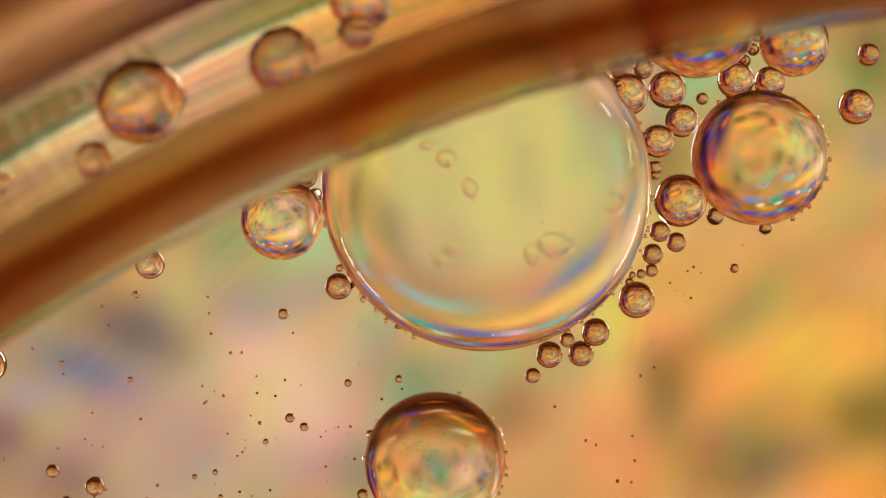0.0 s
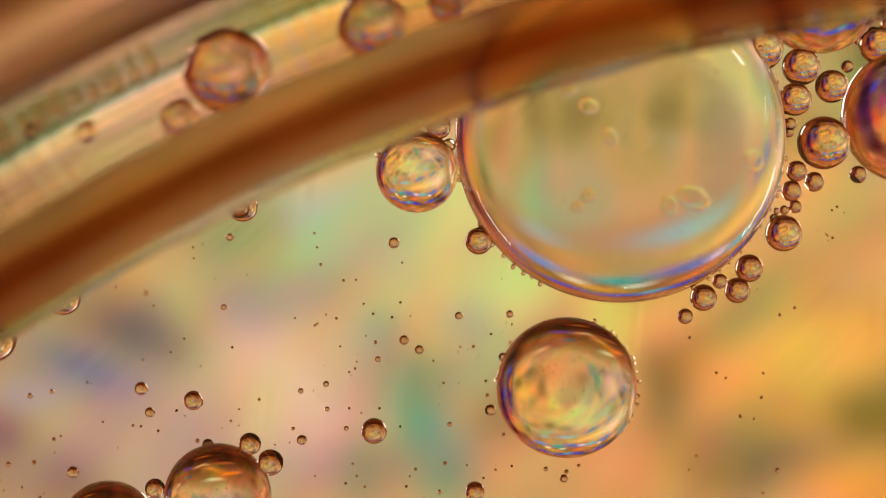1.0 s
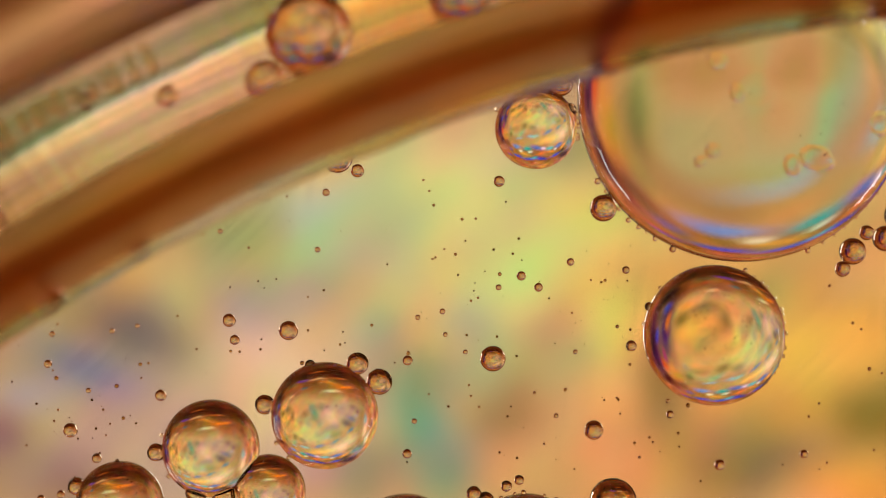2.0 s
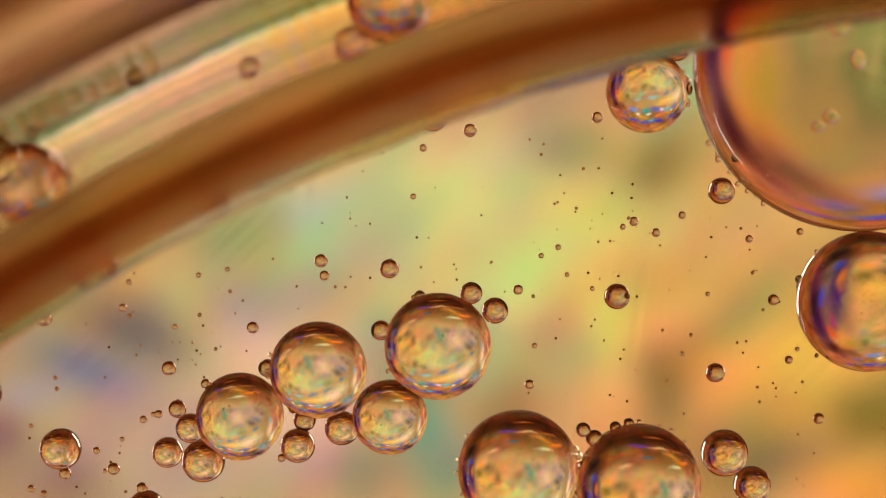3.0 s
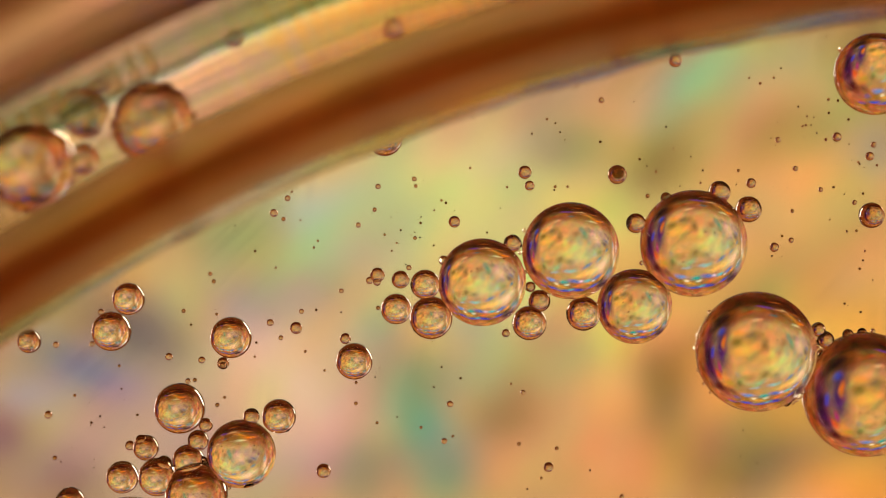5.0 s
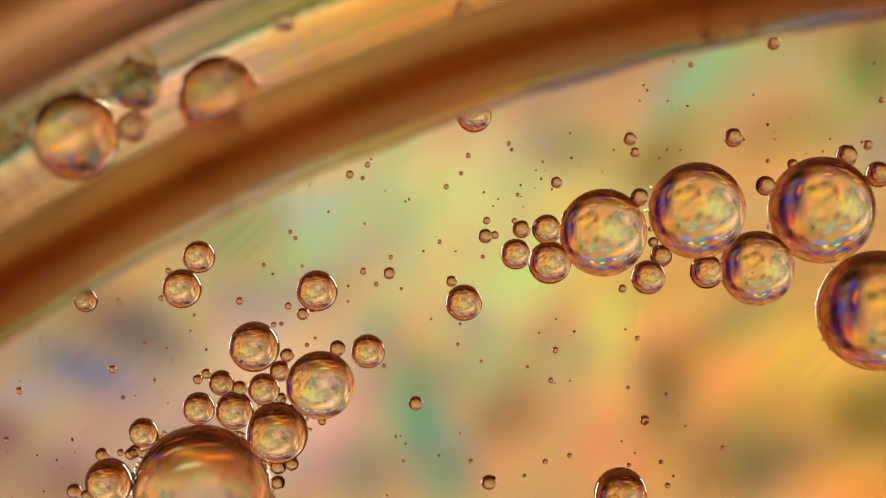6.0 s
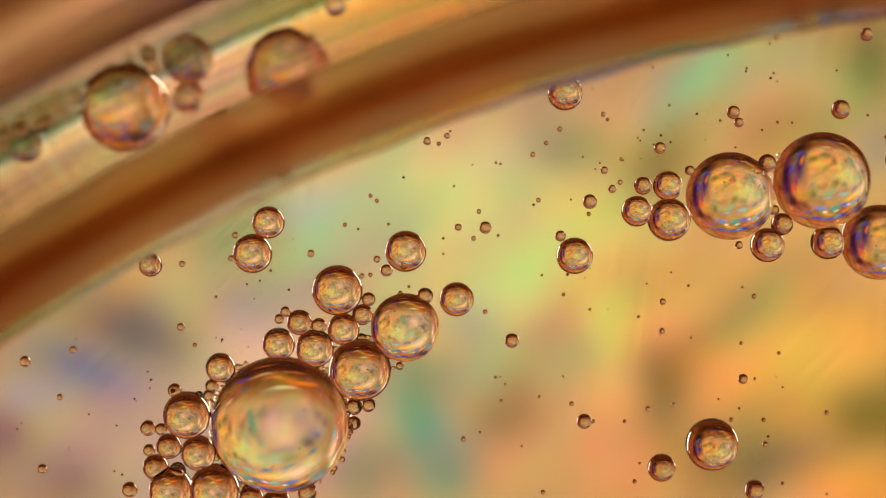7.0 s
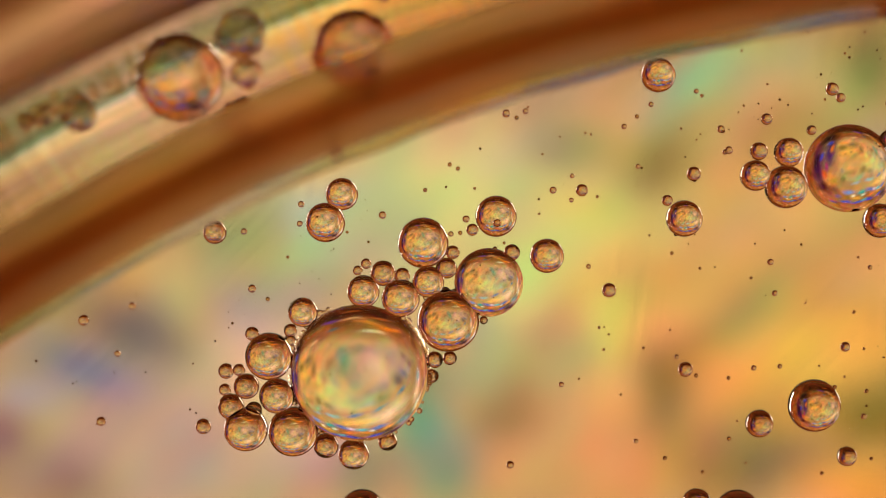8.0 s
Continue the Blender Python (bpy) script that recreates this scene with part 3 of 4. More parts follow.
def shared(name, mat, size):
    """The mesh of a ball of that size in plan steps, made once for each material."""
    key = (name, size)
    if key not in TEMPLATES:
        bm = ball(size * UNIT / 2, 16 if size > 6 else 8)
        data = bpy.data.meshes.new(name)
        bm.normal_update()
        bm.to_mesh(data)
        bm.free()
        data.materials.append(mat)
        data.shade_smooth()
        TEMPLATES[key] = data
    return TEMPLATES[key]


def beads(ob, d, start, end, n, small, big):
    """Tiny beads caught along a drop's edge, from one bearing to another (degrees, 0 to the right, 90 up)."""
    for i in range(n):
        size = random.randint(small, big)
        a = radians(start + (end - start) * (i + random.uniform(-0.35, 0.35)) / max(n - 1, 1))
        r = (full(d) / 2 + size * random.uniform(0.15, 0.5)) * UNIT
        bead = new("bead", shared("bead", DENSE_OIL, size))
        bead.parent = ob
        bead.location = (r * math.cos(a), r * math.sin(a), random.uniform(-0.2, 0.3) * size * UNIT)


def inclusions(ob, d, n, reach, x=0, y=0):
    """Dark specks caught in the top skin of a drop, within that share of its width."""
    top = max(v.co.z for v in ob.data.vertices)
    for i in range(n):
        a, r = random.uniform(0, 2 * math.pi), math.sqrt(random.random()) * reach * d / 2 * UNIT
        speck = new("speck", shared("speck", DARK_SPECK, random.choice((2, 2, 2, 2.5, 3))))
        speck.parent = ob
        speck.location = (x * UNIT + r * math.cos(a), -y * UNIT + r * math.sin(a), top * (0.4 if d > 300 else 0.8))


def blister(ob, x, y, w, h, turn):
    """A thin clear blister on the top skin of a drop."""
    top = max(v.co.z for v in ob.data.vertices)
    bm = lathe([(0.5, 0.0), (0.47, 0.05), (0.40, 0.085), (0.25, 0.10), (0, 0.105)], 24)
    bmesh.ops.scale(bm, vec=(w * UNIT, h * UNIT, 60 * UNIT), verts=bm.verts)
    for v in bm.verts:
        v.co.xy *= 1 + 0.16 * noise.noise(Vector((v.co.x, v.co.y, 0)) * 2500 + Vector((x, y, 0)))
    b = part("blister", bm, OIL, ob)
    b.location = (x * UNIT, -y * UNIT, top - 0.00001)
    b.rotation_euler.z = radians(turn)


big = drop(587, (0, 861, 330), (1, 1098, 244), (1.5, 1210, 203), (3, 1518, 118), (3.5, 1622, 116), (4, 1726, 106), (4.5, 1826, 108))
beads(big, 587, 40, -62, 20, 5, 12)
beads(big, 587, 215, 245, 8, 6, 12)
inclusions(big, 587, 150, 0.82)
blister(big, -71, -42, 36, 32, 0)
blister(big, -104, -65, 26, 18, 10)
blister(big, -31, 8, 28, 34, 20)
blister(big, -61, 110, 30, 26, 0)
blister(big, 114, 105, 64, 44, -15)
blister(big, 74, 120, 30, 40, 10)
blister(big, 214, 35, 36, 46, 0)
blister(big, -80, 130, 26, 20, 30)
big = drop(241, (0, 770, 818), (1, 1003, 686), (1.5, 1129, 629), (3, 1536, 534), (3.5, 1667, 522))
beads(big, 241, 70, -35, 14, 5, 8)
beads(big, 241, 170, 150, 2, 5, 8)
inclusions(big, 241, 34, 0.5, 0, -20)
big = drop(234, (6, 357, 873), (7, 496, 752), (8, 636, 660))
beads(big, 234, 78, 12, 26, 6, 12)
beads(big, 234, 140, 200, 16, 6, 12)
beads(big, 234, 208, 262, 22, 6, 13)
beads(big, 234, 10, -40, 7, 6, 11)
inclusions(big, 234, 8, 0.6)
big = drop(232, (0, 1344, 279), (0.5, 1478, 238), (1, 1611, 205))
beads(big, 232, 35, -60, 12, 6, 10)
beads(big, 232, 130, 60, 6, 5, 8)
inclusions(big, 232, 5, 0.6)
big = drop(213, (3, 1130, 860), (3.5, 1235, 804), (4, 1336, 767), (4.5, 1434, 731))
beads(big, 213, 135, 30, 9, 5, 9)
beads(big, 213, 165, 195, 7, 6, 10)
inclusions(big, 213, 10, 0.6, 40, 40)
big = drop(212, (0, 1233, 29), (1, 1450, -15), (1.5, 1552, -38))
beads(big, 212, -5, -50, 6, 8, 14)
big = drop(206, (3, 917, 832), (3.5, 1024, 763), (4, 1130, 711), (4.5, 1232, 661), (6, 1553, 550))
beads(big, 206, 28, -40, 15, 8, 13)
beads(big, 206, 150, 240, 7, 5, 8)
inclusions(big, 206, 5, 0.5)
big = drop(183, (1, 385, 880), (1.5, 478, 802), (3, 775, 613), (4.5, 1114, 467), (6, 1455, 372), (6.5, 1566, 350))
beads(big, 183, 220, 235, 2, 8, 10)
inclusions(big, 183, 5, 0.5)
big = drop(166, (1.5, 281, 865), (3, 563, 655), (4.5, 898, 487), (6, 1234, 373), (7, 1455, 320), (8, 1670, 285))
beads(big, 166, 170, 215, 4, 6, 10)
big = drop(150, (2.8, 380, 768), (3.5, 535, 663), (4, 641, 601), (4.5, 747, 547), (6, 1068, 412), (7, 1292, 347), (8, 1502, 298))
inclusions(big, 150, 9, 0.5, 0, -30)
big = drop(140, (0, 499, 388), (1, 738, 304), (1.5, 849, 263), (3, 1145, 163), (4, 1352, 139), (4.5, 1451, 134))
beads(big, 140, 165, 150, 1, 10, 12)
beads(big, 140, 40, -10, 7, 6, 12)
big = drop(128, (2.8, 645, 764), (3.5, 801, 676), (4, 907, 627), (4.5, 1015, 580), (6, 1340, 475), (7, 1556, 429))
inclusions(big, 128, 4, 0.5)
drop(118, (0, 1406, 75), (0.5, 1530, 35))
big = drop(117, (4.5, 358, 866), (6, 567, 682), (7, 717, 580), (8, 865, 500))
inclusions(big, 117, 8, 0.6)
beads(big, 117, 210, 240, 2, 6, 9)
big = drop(106, (4.7, 305, 905), (6, 490, 767), (7, 637, 655), (8, 793, 568))
inclusions(big, 106, 3, 0.5)
beads(big, 106, 20, 160, 6, 6, 10)
drop(90, (0, 1204, 355), (0.5, 1329, 300), (1, 1458, 253))
drop(89, (6, 1098, 874), (6.5, 1175, 830), (7, 1260, 787), (8, 1441, 718))
big = drop(86, (0, 1037, 86), (1, 1230, 28))
inclusions(big, 86, 5, 0.5)
drop(86, (4.5, 253, 778), (6, 450, 614), (7, 597, 514), (8, 749, 430))
drop(85, (7, 380, 865), (7.5, 450, 812), (8, 519, 764))
drop(81, (6, 193, 853), (7, 331, 735), (8, 476, 631))
drop(80, (3, 1282, 802), (4, 1484, 729))
drop(78, (1, -12, 600), (1.5, 30, 560), (3, 150, 445))
drop(75, (7.5, 572, 938), (8, 641, 905))
drop(75, (7.5, 1219, 945), (8, 1305, 906))
drop(75, (7.5, 368, 812), (8, 435, 760))
drop(73, (0, 1109, 168), (1, 1348, 87), (1.5, 1465, 63))
drop(73, (3, 360, 816), (4, 555, 675), (4.5, 658, 615), (6, 973, 465), (7, 1184, 389), (7.5, 1290, 359), (8, 1391, 331))
drop(70, (3, 107, 795), (4, 258, 689), (4.5, 333, 641), (6, 561, 515), (7, 718, 445), (8, 878, 383))
drop(67, (3.5, 12, 714), (4, 74, 668), (4.5, 135, 626), (6, 322, 511), (7, 447, 449), (8, 576, 394))
drop(65, (6, 415, 727), (7, 557, 617), (8, 709, 528))
drop(64, (0, 1181, 159), (1, 1418, 118), (1.5, 1537, 95))
drop(63, (3, 1331, 858), (4, 1516, 793))
drop(62, (3.5, 348, 828), (4, 440, 758), (4.5, 531, 695), (6, 821, 536), (7, 1017, 453), (8, 1211, 387))
drop(62, (0, 1302, 142), (0.5, 1429, 110), (1, 1553, 80))
drop(62, (0, 1126, 531), (1, 1387, 413), (1.5, 1511, 364))
drop(61, (0, 1515, 189), (0.5, 1645, 150))
drop(60, (6.5, 283, 859), (7, 351, 802), (8, 490, 701))
drop(59, (0.5, 46, 585), (1, 112, 527), (1.5, 173, 475), (3, 377, 358), (4, 527, 296), (4.5, 603, 268), (6, 839, 204), (7, 1000, 165), (8, 1165, 133))
drop(58, (4, 338, 867), (4.5, 415, 798), (6, 651, 622), (7, 808, 530), (8, 968, 453))
drop(58, (3, 527, 789), (4, 727, 668), (4.5, 832, 616), (6, 1147, 491), (7, 1358, 434), (7.5, 1458, 411))
drop(58, (3, 605, 758), (4, 815, 645), (4.5, 923, 596), (6, 1251, 481), (7, 1465, 429))
drop(56, (0, 1207, 214), (0.5, 1340, 184), (1, 1472, 153))
drop(56, (0, 1164, 250), (1, 1407, 176), (1.5, 1527, 155))
drop(55, (3.5, 38, 652), (4, 103, 609), (4.5, 165, 568), (6, 352, 455), (7, 475, 394), (8, 605, 344))
drop(55, (6, 352, 723), (7, 493, 609), (8, 643, 516))
drop(54, (4.5, 267, 880), (6, 467, 689), (7, 608, 583), (8, 758, 499))
drop(52, (7.5, 557, 848), (8, 626, 804))
drop(52, (0, 1362, 145), (0.5, 1488, 110))
drop(52, (3, 297, 801), (4, 493, 658), (4.5, 596, 599), (6, 913, 450), (7, 1127, 374), (8, 1337, 311))
drop(50, (7.5, 1147, 930), (8, 1233, 891))
drop(50, (3, 766, 207), (4, 935, 140), (4.5, 1018, 112), (6, 1260, 40))
drop(50, (3, 337, 758), (4, 539, 617), (4.5, 645, 556), (6, 968, 406), (7, 1182, 329), (8, 1396, 270))
drop(50, (6, 254, 766), (7, 390, 651), (8, 536, 553))
drop(47, (0, 1054, 588), (1, 1326, 475), (1.5, 1458, 426))
drop(47, (7, 1171, 828), (7.5, 1257, 787), (8, 1344, 750))
drop(45, (0, 972, 628), (1, 1245, 527), (1.5, 1377, 484))
drop(45, (0, 599, 507), (1, 847, 427), (1.5, 962, 390), (3, 1277, 338), (4, 1491, 346))
drop(44, (1, 478, 819), (1.5, 571, 743), (3, 876, 550), (4, 1095, 449), (4.5, 1210, 404), (6, 1554, 309))
drop(44, (7, 276, 827), (8, 409, 720))
drop(43, (0.3, 528, 867), (1, 662, 763), (1.5, 764, 694), (3, 1092, 525), (4, 1317, 440), (4.5, 1430, 409))
drop(43, (0, 1028, 626), (1, 1305, 514), (1.5, 1436, 466))
drop(43, (6, 392, 678), (7, 530, 571), (8, 678, 484))
drop(43, (6.5, 231, 848), (7, 299, 790), (8, 436, 684))
drop(42, (7.5, 510, 834), (8, 577, 789))
drop(41, (0, 540, 312), (1, 776, 225), (1.5, 888, 184), (3, 1199, 87), (4, 1406, 67), (4.5, 1505, 60))
drop(40, (4.5, 2, 641), (6, 152, 532), (7, 266, 469), (8, 380, 411))
drop(38, (0, 1537, 97), (0.5, 1660, 58))
drop(37, (0.5, 357, 867), (1, 442, 786), (1.5, 534, 710), (3, 834, 519), (4, 1049, 418), (4.5, 1161, 374), (6, 1498, 276))
drop(37, (3, 539, 744), (4, 741, 626), (4.5, 847, 576), (6, 1170, 453), (7, 1384, 397), (7.8, 1554, 364))
drop(35, (0, 1168, 410), (1, 1410, 303), (1.5, 1528, 256))
drop(35, (0, 1155, 450), (1, 1401, 338), (1.5, 1520, 291))
drop(35, (4.5, 278, 843), (6, 496, 657), (7, 642, 557), (8, 790, 475))
drop(34, (0, 1092, 119), (1, 1297, 48), (1.5, 1415, 20))
drop(34, (0, 1138, 122), (1, 1329, 37), (1.5, 1441, 12))
drop(33, (0, 1197, 429), (0.5, 1320, 372), (1, 1441, 322))
drop(33, (1, 274, 865), (1.5, 368, 786), (3, 674, 585), (4, 896, 478), (4.5, 1011, 432), (6, 1355, 329), (6.8, 1539, 292))
drop(33, (7, 1335, 867), (7.5, 1416, 836), (8, 1499, 808))
drop(32, (0, 168, 861), (1, 342, 709), (1.5, 424, 643), (3, 689, 476), (4, 888, 383), (4.5, 989, 344), (6, 1298, 244), (7, 1488, 194))
drop(32, (1.5, 945, 815), (3, 1266, 660), (4, 1505, 597))
drop(32, (7.5, 614, 825), (8, 686, 781))
drop(30, (1, 575, 275), (1.5, 648, 243), (3, 880, 150))
drop(30, (1.6, 198, 862), (3, 473, 652), (4, 684, 530), (4.5, 795, 476), (6, 1132, 349), (7, 1358, 289), (7.9, 1551, 251))
drop(30, (3, 314, 724), (4, 502, 596), (4.5, 603, 542), (6, 923, 406), (7, 1138, 329), (8, 1343, 268))
drop(29, (0, 1266, 383), (1, 1519, 309))
drop(28, (3, 1052, 776), (4, 1253, 678), (4.5, 1357, 638))
drop(28, (7, 314, 833), (7.5, 380, 778), (8, 449, 726))
drop(28, (6, 492, 825), (7, 626, 720), (8, 769, 637))
drop(27, (4.5, 369, 799), (6, 597, 617), (7, 752, 524), (8, 906, 447))
drop(26, (0, 943, 665), (1, 1213, 560), (1.5, 1352, 516))
drop(26, (3, 78, 564), (4, 190, 482), (4.5, 244, 444), (6, 395, 345))
drop(26, (4.7, 250, 861), (6, 424, 688), (7, 564, 577), (8, 712, 488))
drop(26, (6.5, 196, 813), (7, 262, 758), (8, 400, 657))
drop(26, (7.5, 294, 810), (8, 360, 755))
drop(25, (0, 1004, 602), (1, 1274, 498), (1.5, 1404, 453))
drop(25, (6, 865, 854), (7, 1034, 746), (8, 1213, 654))
drop(24, (1.5, 38, 818), (3, 299, 652), (4, 481, 560), (4.5, 573, 522), (6, 859, 418), (7, 1044, 357), (8, 1228, 308))
drop(24, (3, 1032, 761), (4, 1234, 660), (4.5, 1341, 620))
drop(24, (6, 736, 714), (7, 906, 603), (8, 1078, 514))
drop(23, (0, 1354, 403), (0.5, 1487, 369))
drop(23, (4.5, 292, 816), (6, 508, 629), (7, 652, 530), (8, 801, 447))
drop(23, (6, 181, 805), (7, 309, 691), (8, 446, 591))
drop(23, (6, 516, 821), (7, 652, 717), (8, 796, 634))
drop(23, (6, 492, 854), (7, 626, 749), (8, 764, 666))
drop(22, (0, 558, 345), (1, 795, 257), (1.5, 905, 215), (4.5, 1522, 104))
drop(22, (0, 225, 450), (1, 426, 368), (1.5, 531, 337), (3, 832, 231), (4, 1015, 156), (4.5, 1107, 126), (6, 1369, 77), (7, 1534, 61))
drop(22, (0, 93, 834), (1, 250, 688), (1.5, 326, 623), (3, 568, 462), (4, 744, 375), (4.5, 836, 337), (6, 1115, 246), (7, 1298, 199), (8, 1473, 158))
drop(22, (0, 1161, 297), (1, 1398, 220), (1.5, 1514, 196))
drop(22, (0, 1153, 479), (1, 1407, 366), (1.5, 1530, 318))
drop(22, (6, 240, 798), (7, 375, 683), (8, 514, 585))
drop(20, (0, 1243, 175), (0.5, 1372, 140), (1, 1500, 118))
drop(20, (0, 1333, 88), (0.5, 1462, 52))
drop(20, (0, 1318, 108), (0.5, 1444, 74))
drop(20, (7, 370, 700), (8, 513, 603))
drop(20, (7, 264, 797), (8, 398, 690))
drop(20, (3, 115, 838), (4, 256, 735), (4.5, 325, 688), (6, 536, 556), (7, 684, 479), (8, 836, 407))
drop(20, (3, 201, 830), (4, 361, 692), (4.5, 442, 632), (6, 689, 484), (7, 859, 403), (8, 1030, 337))
drop(20, (6.1, 168, 865), (7, 285, 760), (8, 423, 655))
drop(19, (1, 129, 836), (1.5, 205, 763), (3, 447, 580), (4, 623, 476), (4.5, 714, 430), (6, 985, 323), (7, 1168, 262), (8, 1357, 211))
drop(18, (6, 497, 705), (7, 640, 600), (8, 788, 518))
drop(18, (0, 501, 556), (1, 697, 430), (1.5, 796, 377), (3, 1057, 208), (4, 1250, 93), (4.5, 1355, 58))
drop(18, (1, 368, 787), (1.5, 455, 712), (3, 743, 524), (4, 957, 424), (4.5, 1067, 383), (6, 1403, 291), (6.7, 1556, 263))
drop(18, (1.5, 1187, 865), (3, 1449, 741), (3.5, 1545, 710))
drop(18, (0.5, 753, 799), (1, 868, 726), (1.5, 992, 660), (3, 1369, 531), (3.7, 1550, 510))
drop(18, (3, 251, 864), (4, 426, 717), (4.5, 518, 654), (6, 799, 498), (7, 992, 418), (8, 1181, 355))
drop(18, (3, 1089, 756), (4, 1289, 663), (4.5, 1395, 626))
drop(18, (6.6, 6, 669), (7, 44, 640), (8, 148, 567))
drop(17, (4.5, 193, 838), (6, 365, 662), (7, 505, 552), (8, 648, 467))
drop(17, (3, 519, 723), (4, 724, 603), (4.5, 830, 551), (6, 1156, 429), (7, 1370, 372), (7.5, 1478, 349))
drop(16, (0, 1160, 310), (1, 1397, 234), (1.5, 1513, 209))
drop(16, (3.5, 467, 620), (4.5, 677, 505), (7, 1221, 302))
drop(16, (4.5, 172, 848), (6, 350, 672), (7, 494, 565), (8, 633, 479))
drop(16, (0.5, 190, 807), (1, 265, 730), (1.5, 338, 662), (3, 574, 488), (4, 752, 398), (4.5, 844, 360), (6, 1124, 270), (7, 1308, 217), (8, 1488, 173))
drop(16, (0.5, 447, 861), (1, 534, 779), (1.5, 625, 704), (3, 917, 513), (4, 1121, 406), (4.5, 1226, 360), (6, 1536, 257))
drop(16, (3, 1113, 749), (4, 1314, 660), (4.5, 1420, 623))
drop(16, (6, 1141, 744), (7, 1315, 671), (8, 1496, 614))
drop(15, (0, 1134, 485), (0.5, 1263, 426), (1, 1388, 372))
drop(15, (0, 513, 740), (1, 715, 602), (1.5, 821, 540), (3, 1122, 392), (4, 1308, 308), (4.5, 1395, 274))
drop(15, (0, 1300, 475), (0.5, 1439, 432), (0.9, 1553, 403))
drop(15, (7, 75, 830), (7.5, 127, 789), (8, 179, 746))
drop(15, (1.5, 612, 865), (4.5, 1262, 496))
drop(14, (0, 1114, 500), (0.5, 1244, 438), (1, 1370, 386))
drop(14, (0, 538, 756), (1, 742, 619), (1.5, 848, 560), (3, 1161, 412), (4, 1354, 332), (4.5, 1447, 303))
drop(14, (0, 655, 769), (1, 890, 632), (1.5, 1017, 574), (3, 1415, 495), (3.5, 1553, 495))
drop(14, (1.5, 1335, 845), (1.7, 1370, 828))
drop(14, (3.5, 1106, 851), (4, 1199, 801), (4.5, 1295, 755))
drop(13, (3.5, 595, 750), (4.5, 793, 633), (7, 1308, 434))
drop(13, (3.5, 374, 669), (4.5, 565, 545), (6.5, 980, 375))
drop(13, (3, 217, 545), (4, 352, 453), (4.5, 418, 413), (6, 619, 309), (7, 756, 250), (8, 896, 201))
drop(13, (4.5, 29, 775), (6, 199, 654), (7, 320, 579), (8, 446, 511))
drop(13, (1, 998, 847), (1.5, 1086, 786), (3, 1396, 637), (3.6, 1545, 602))
drop(13, (6, 570, 746), (7, 707, 648), (8, 856, 567))
drop(12, (0, 601, 475), (1, 851, 395), (1.5, 966, 358))
drop(12, (7, 352, 699), (8, 495, 603))
drop(12, (3.5, 352, 679), (4.5, 553, 556))
drop(12, (0, 240, 522), (1, 407, 420), (1.5, 492, 380), (3, 749, 262), (4, 931, 181))
drop(12, (0, 616, 678), (1, 812, 559), (1.5, 911, 508), (3, 1207, 381), (4, 1400, 314), (4.5, 1496, 291))
drop(12, (0, 706, 671), (1, 902, 556), (1.5, 1001, 511), (3, 1326, 423), (3.8, 1510, 412))
drop(12, (6, 34, 692), (7, 129, 619), (8, 234, 542))
drop(12, (3, 55, 865), (4, 178, 740), (4.5, 237, 683), (6, 424, 533), (7, 550, 449), (8, 677, 381))
drop(11, (0, 1119, 487), (0.5, 1248, 427), (1, 1374, 374))
drop(11, (0, 707, 577), (1, 962, 496), (1.5, 1078, 461), (3, 1416, 410), (3.5, 1534, 410))
drop(10, (0, 433, 365), (1, 673, 275), (1.5, 785, 232))
drop(10, (6, 983, 620), (7, 1173, 534), (8, 1364, 464))
drop(10, (6, 12, 779), (7, 106, 703), (8, 208, 626))
drop(9, (0, 230, 672), (1, 396, 544), (1.5, 478, 490), (3.5, 816, 301))
drop(9, (0, 470, 782), (1, 669, 636), (1.5, 775, 571))
drop(9, (0, 381, 836), (1, 577, 680), (1.5, 680, 611), (3, 988, 438), (4, 1188, 337), (4.5, 1283, 291))
drop(8, (0, 110, 643), (1, 258, 519), (1.5, 324, 463))


# the smallest droplets, carried along by the slow turning of the liquid
def mote(d, *points):
    """A tiny droplet that the current carries, passing one or more known places."""
    ob = new("oil_drop", shared("mote", DARK_OIL if d > 8 else MURKY_OIL, d))
    tagged(ob, "tiny dark round oil droplet adrift in the liquid" if d > 8 else "minute brown oil droplet adrift in the liquid", "oil drop", GROUP)
    pts = [(t, Vector((x, y))) for t, x, y in points]
    rows = []
    for i in range(17):
        t = i * 0.5
        after = [q for q in pts if q[0] >= t]
        before = [q for q in pts if q[0] < t]
        a = carried_to(before[-1][1], before[-1][0], t) if before else None
        b = carried_to(after[0][1], after[0][0], t) if after else None
        if before and after:
            u = (t - before[-1][0]) / (after[0][0] - before[-1][0])
            p = a.lerp(b, u * u * (3 - 2 * u))
        else:
            p = a or b
        rows.append((t, p))
    MOVING.append((ob, rows, 0.0, -3.0))


mote(14, (7.5, 826, 874))
mote(13, (7.5, 895, 368))
mote(13, (7.5, 746, 422))
mote(12, (4.5, 120, 593))
mote(12, (4.5, 44, 653))
mote(11, (4.5, 103, 654))
mote(11, (7.5, 1272, 550))
mote(11, (7.5, 1442, 759))
mote(11, (7.5, 861, 218))
mote(10, (1.5, 634, 818), (4.5, 1286, 460))
mote(10, (4.5, 589, 364), (7.5, 1072, 206))
mote(10, (4.5, 553, 438), (7.5, 1023, 248))
mote(10, (4.5, 632, 521))
mote(10, (4.5, 1295, 329))
mote(10, (4.5, 318, 701))
mote(10, (7.5, 906, 727))
mote(10, (7.5, 1240, 685))
mote(10, (7.5, 719, 450))
mote(9, (1.5, 166, 633))
mote(9, (1.5, 682, 655), (4.5, 1338, 366))
mote(9, (1.5, 716, 688))
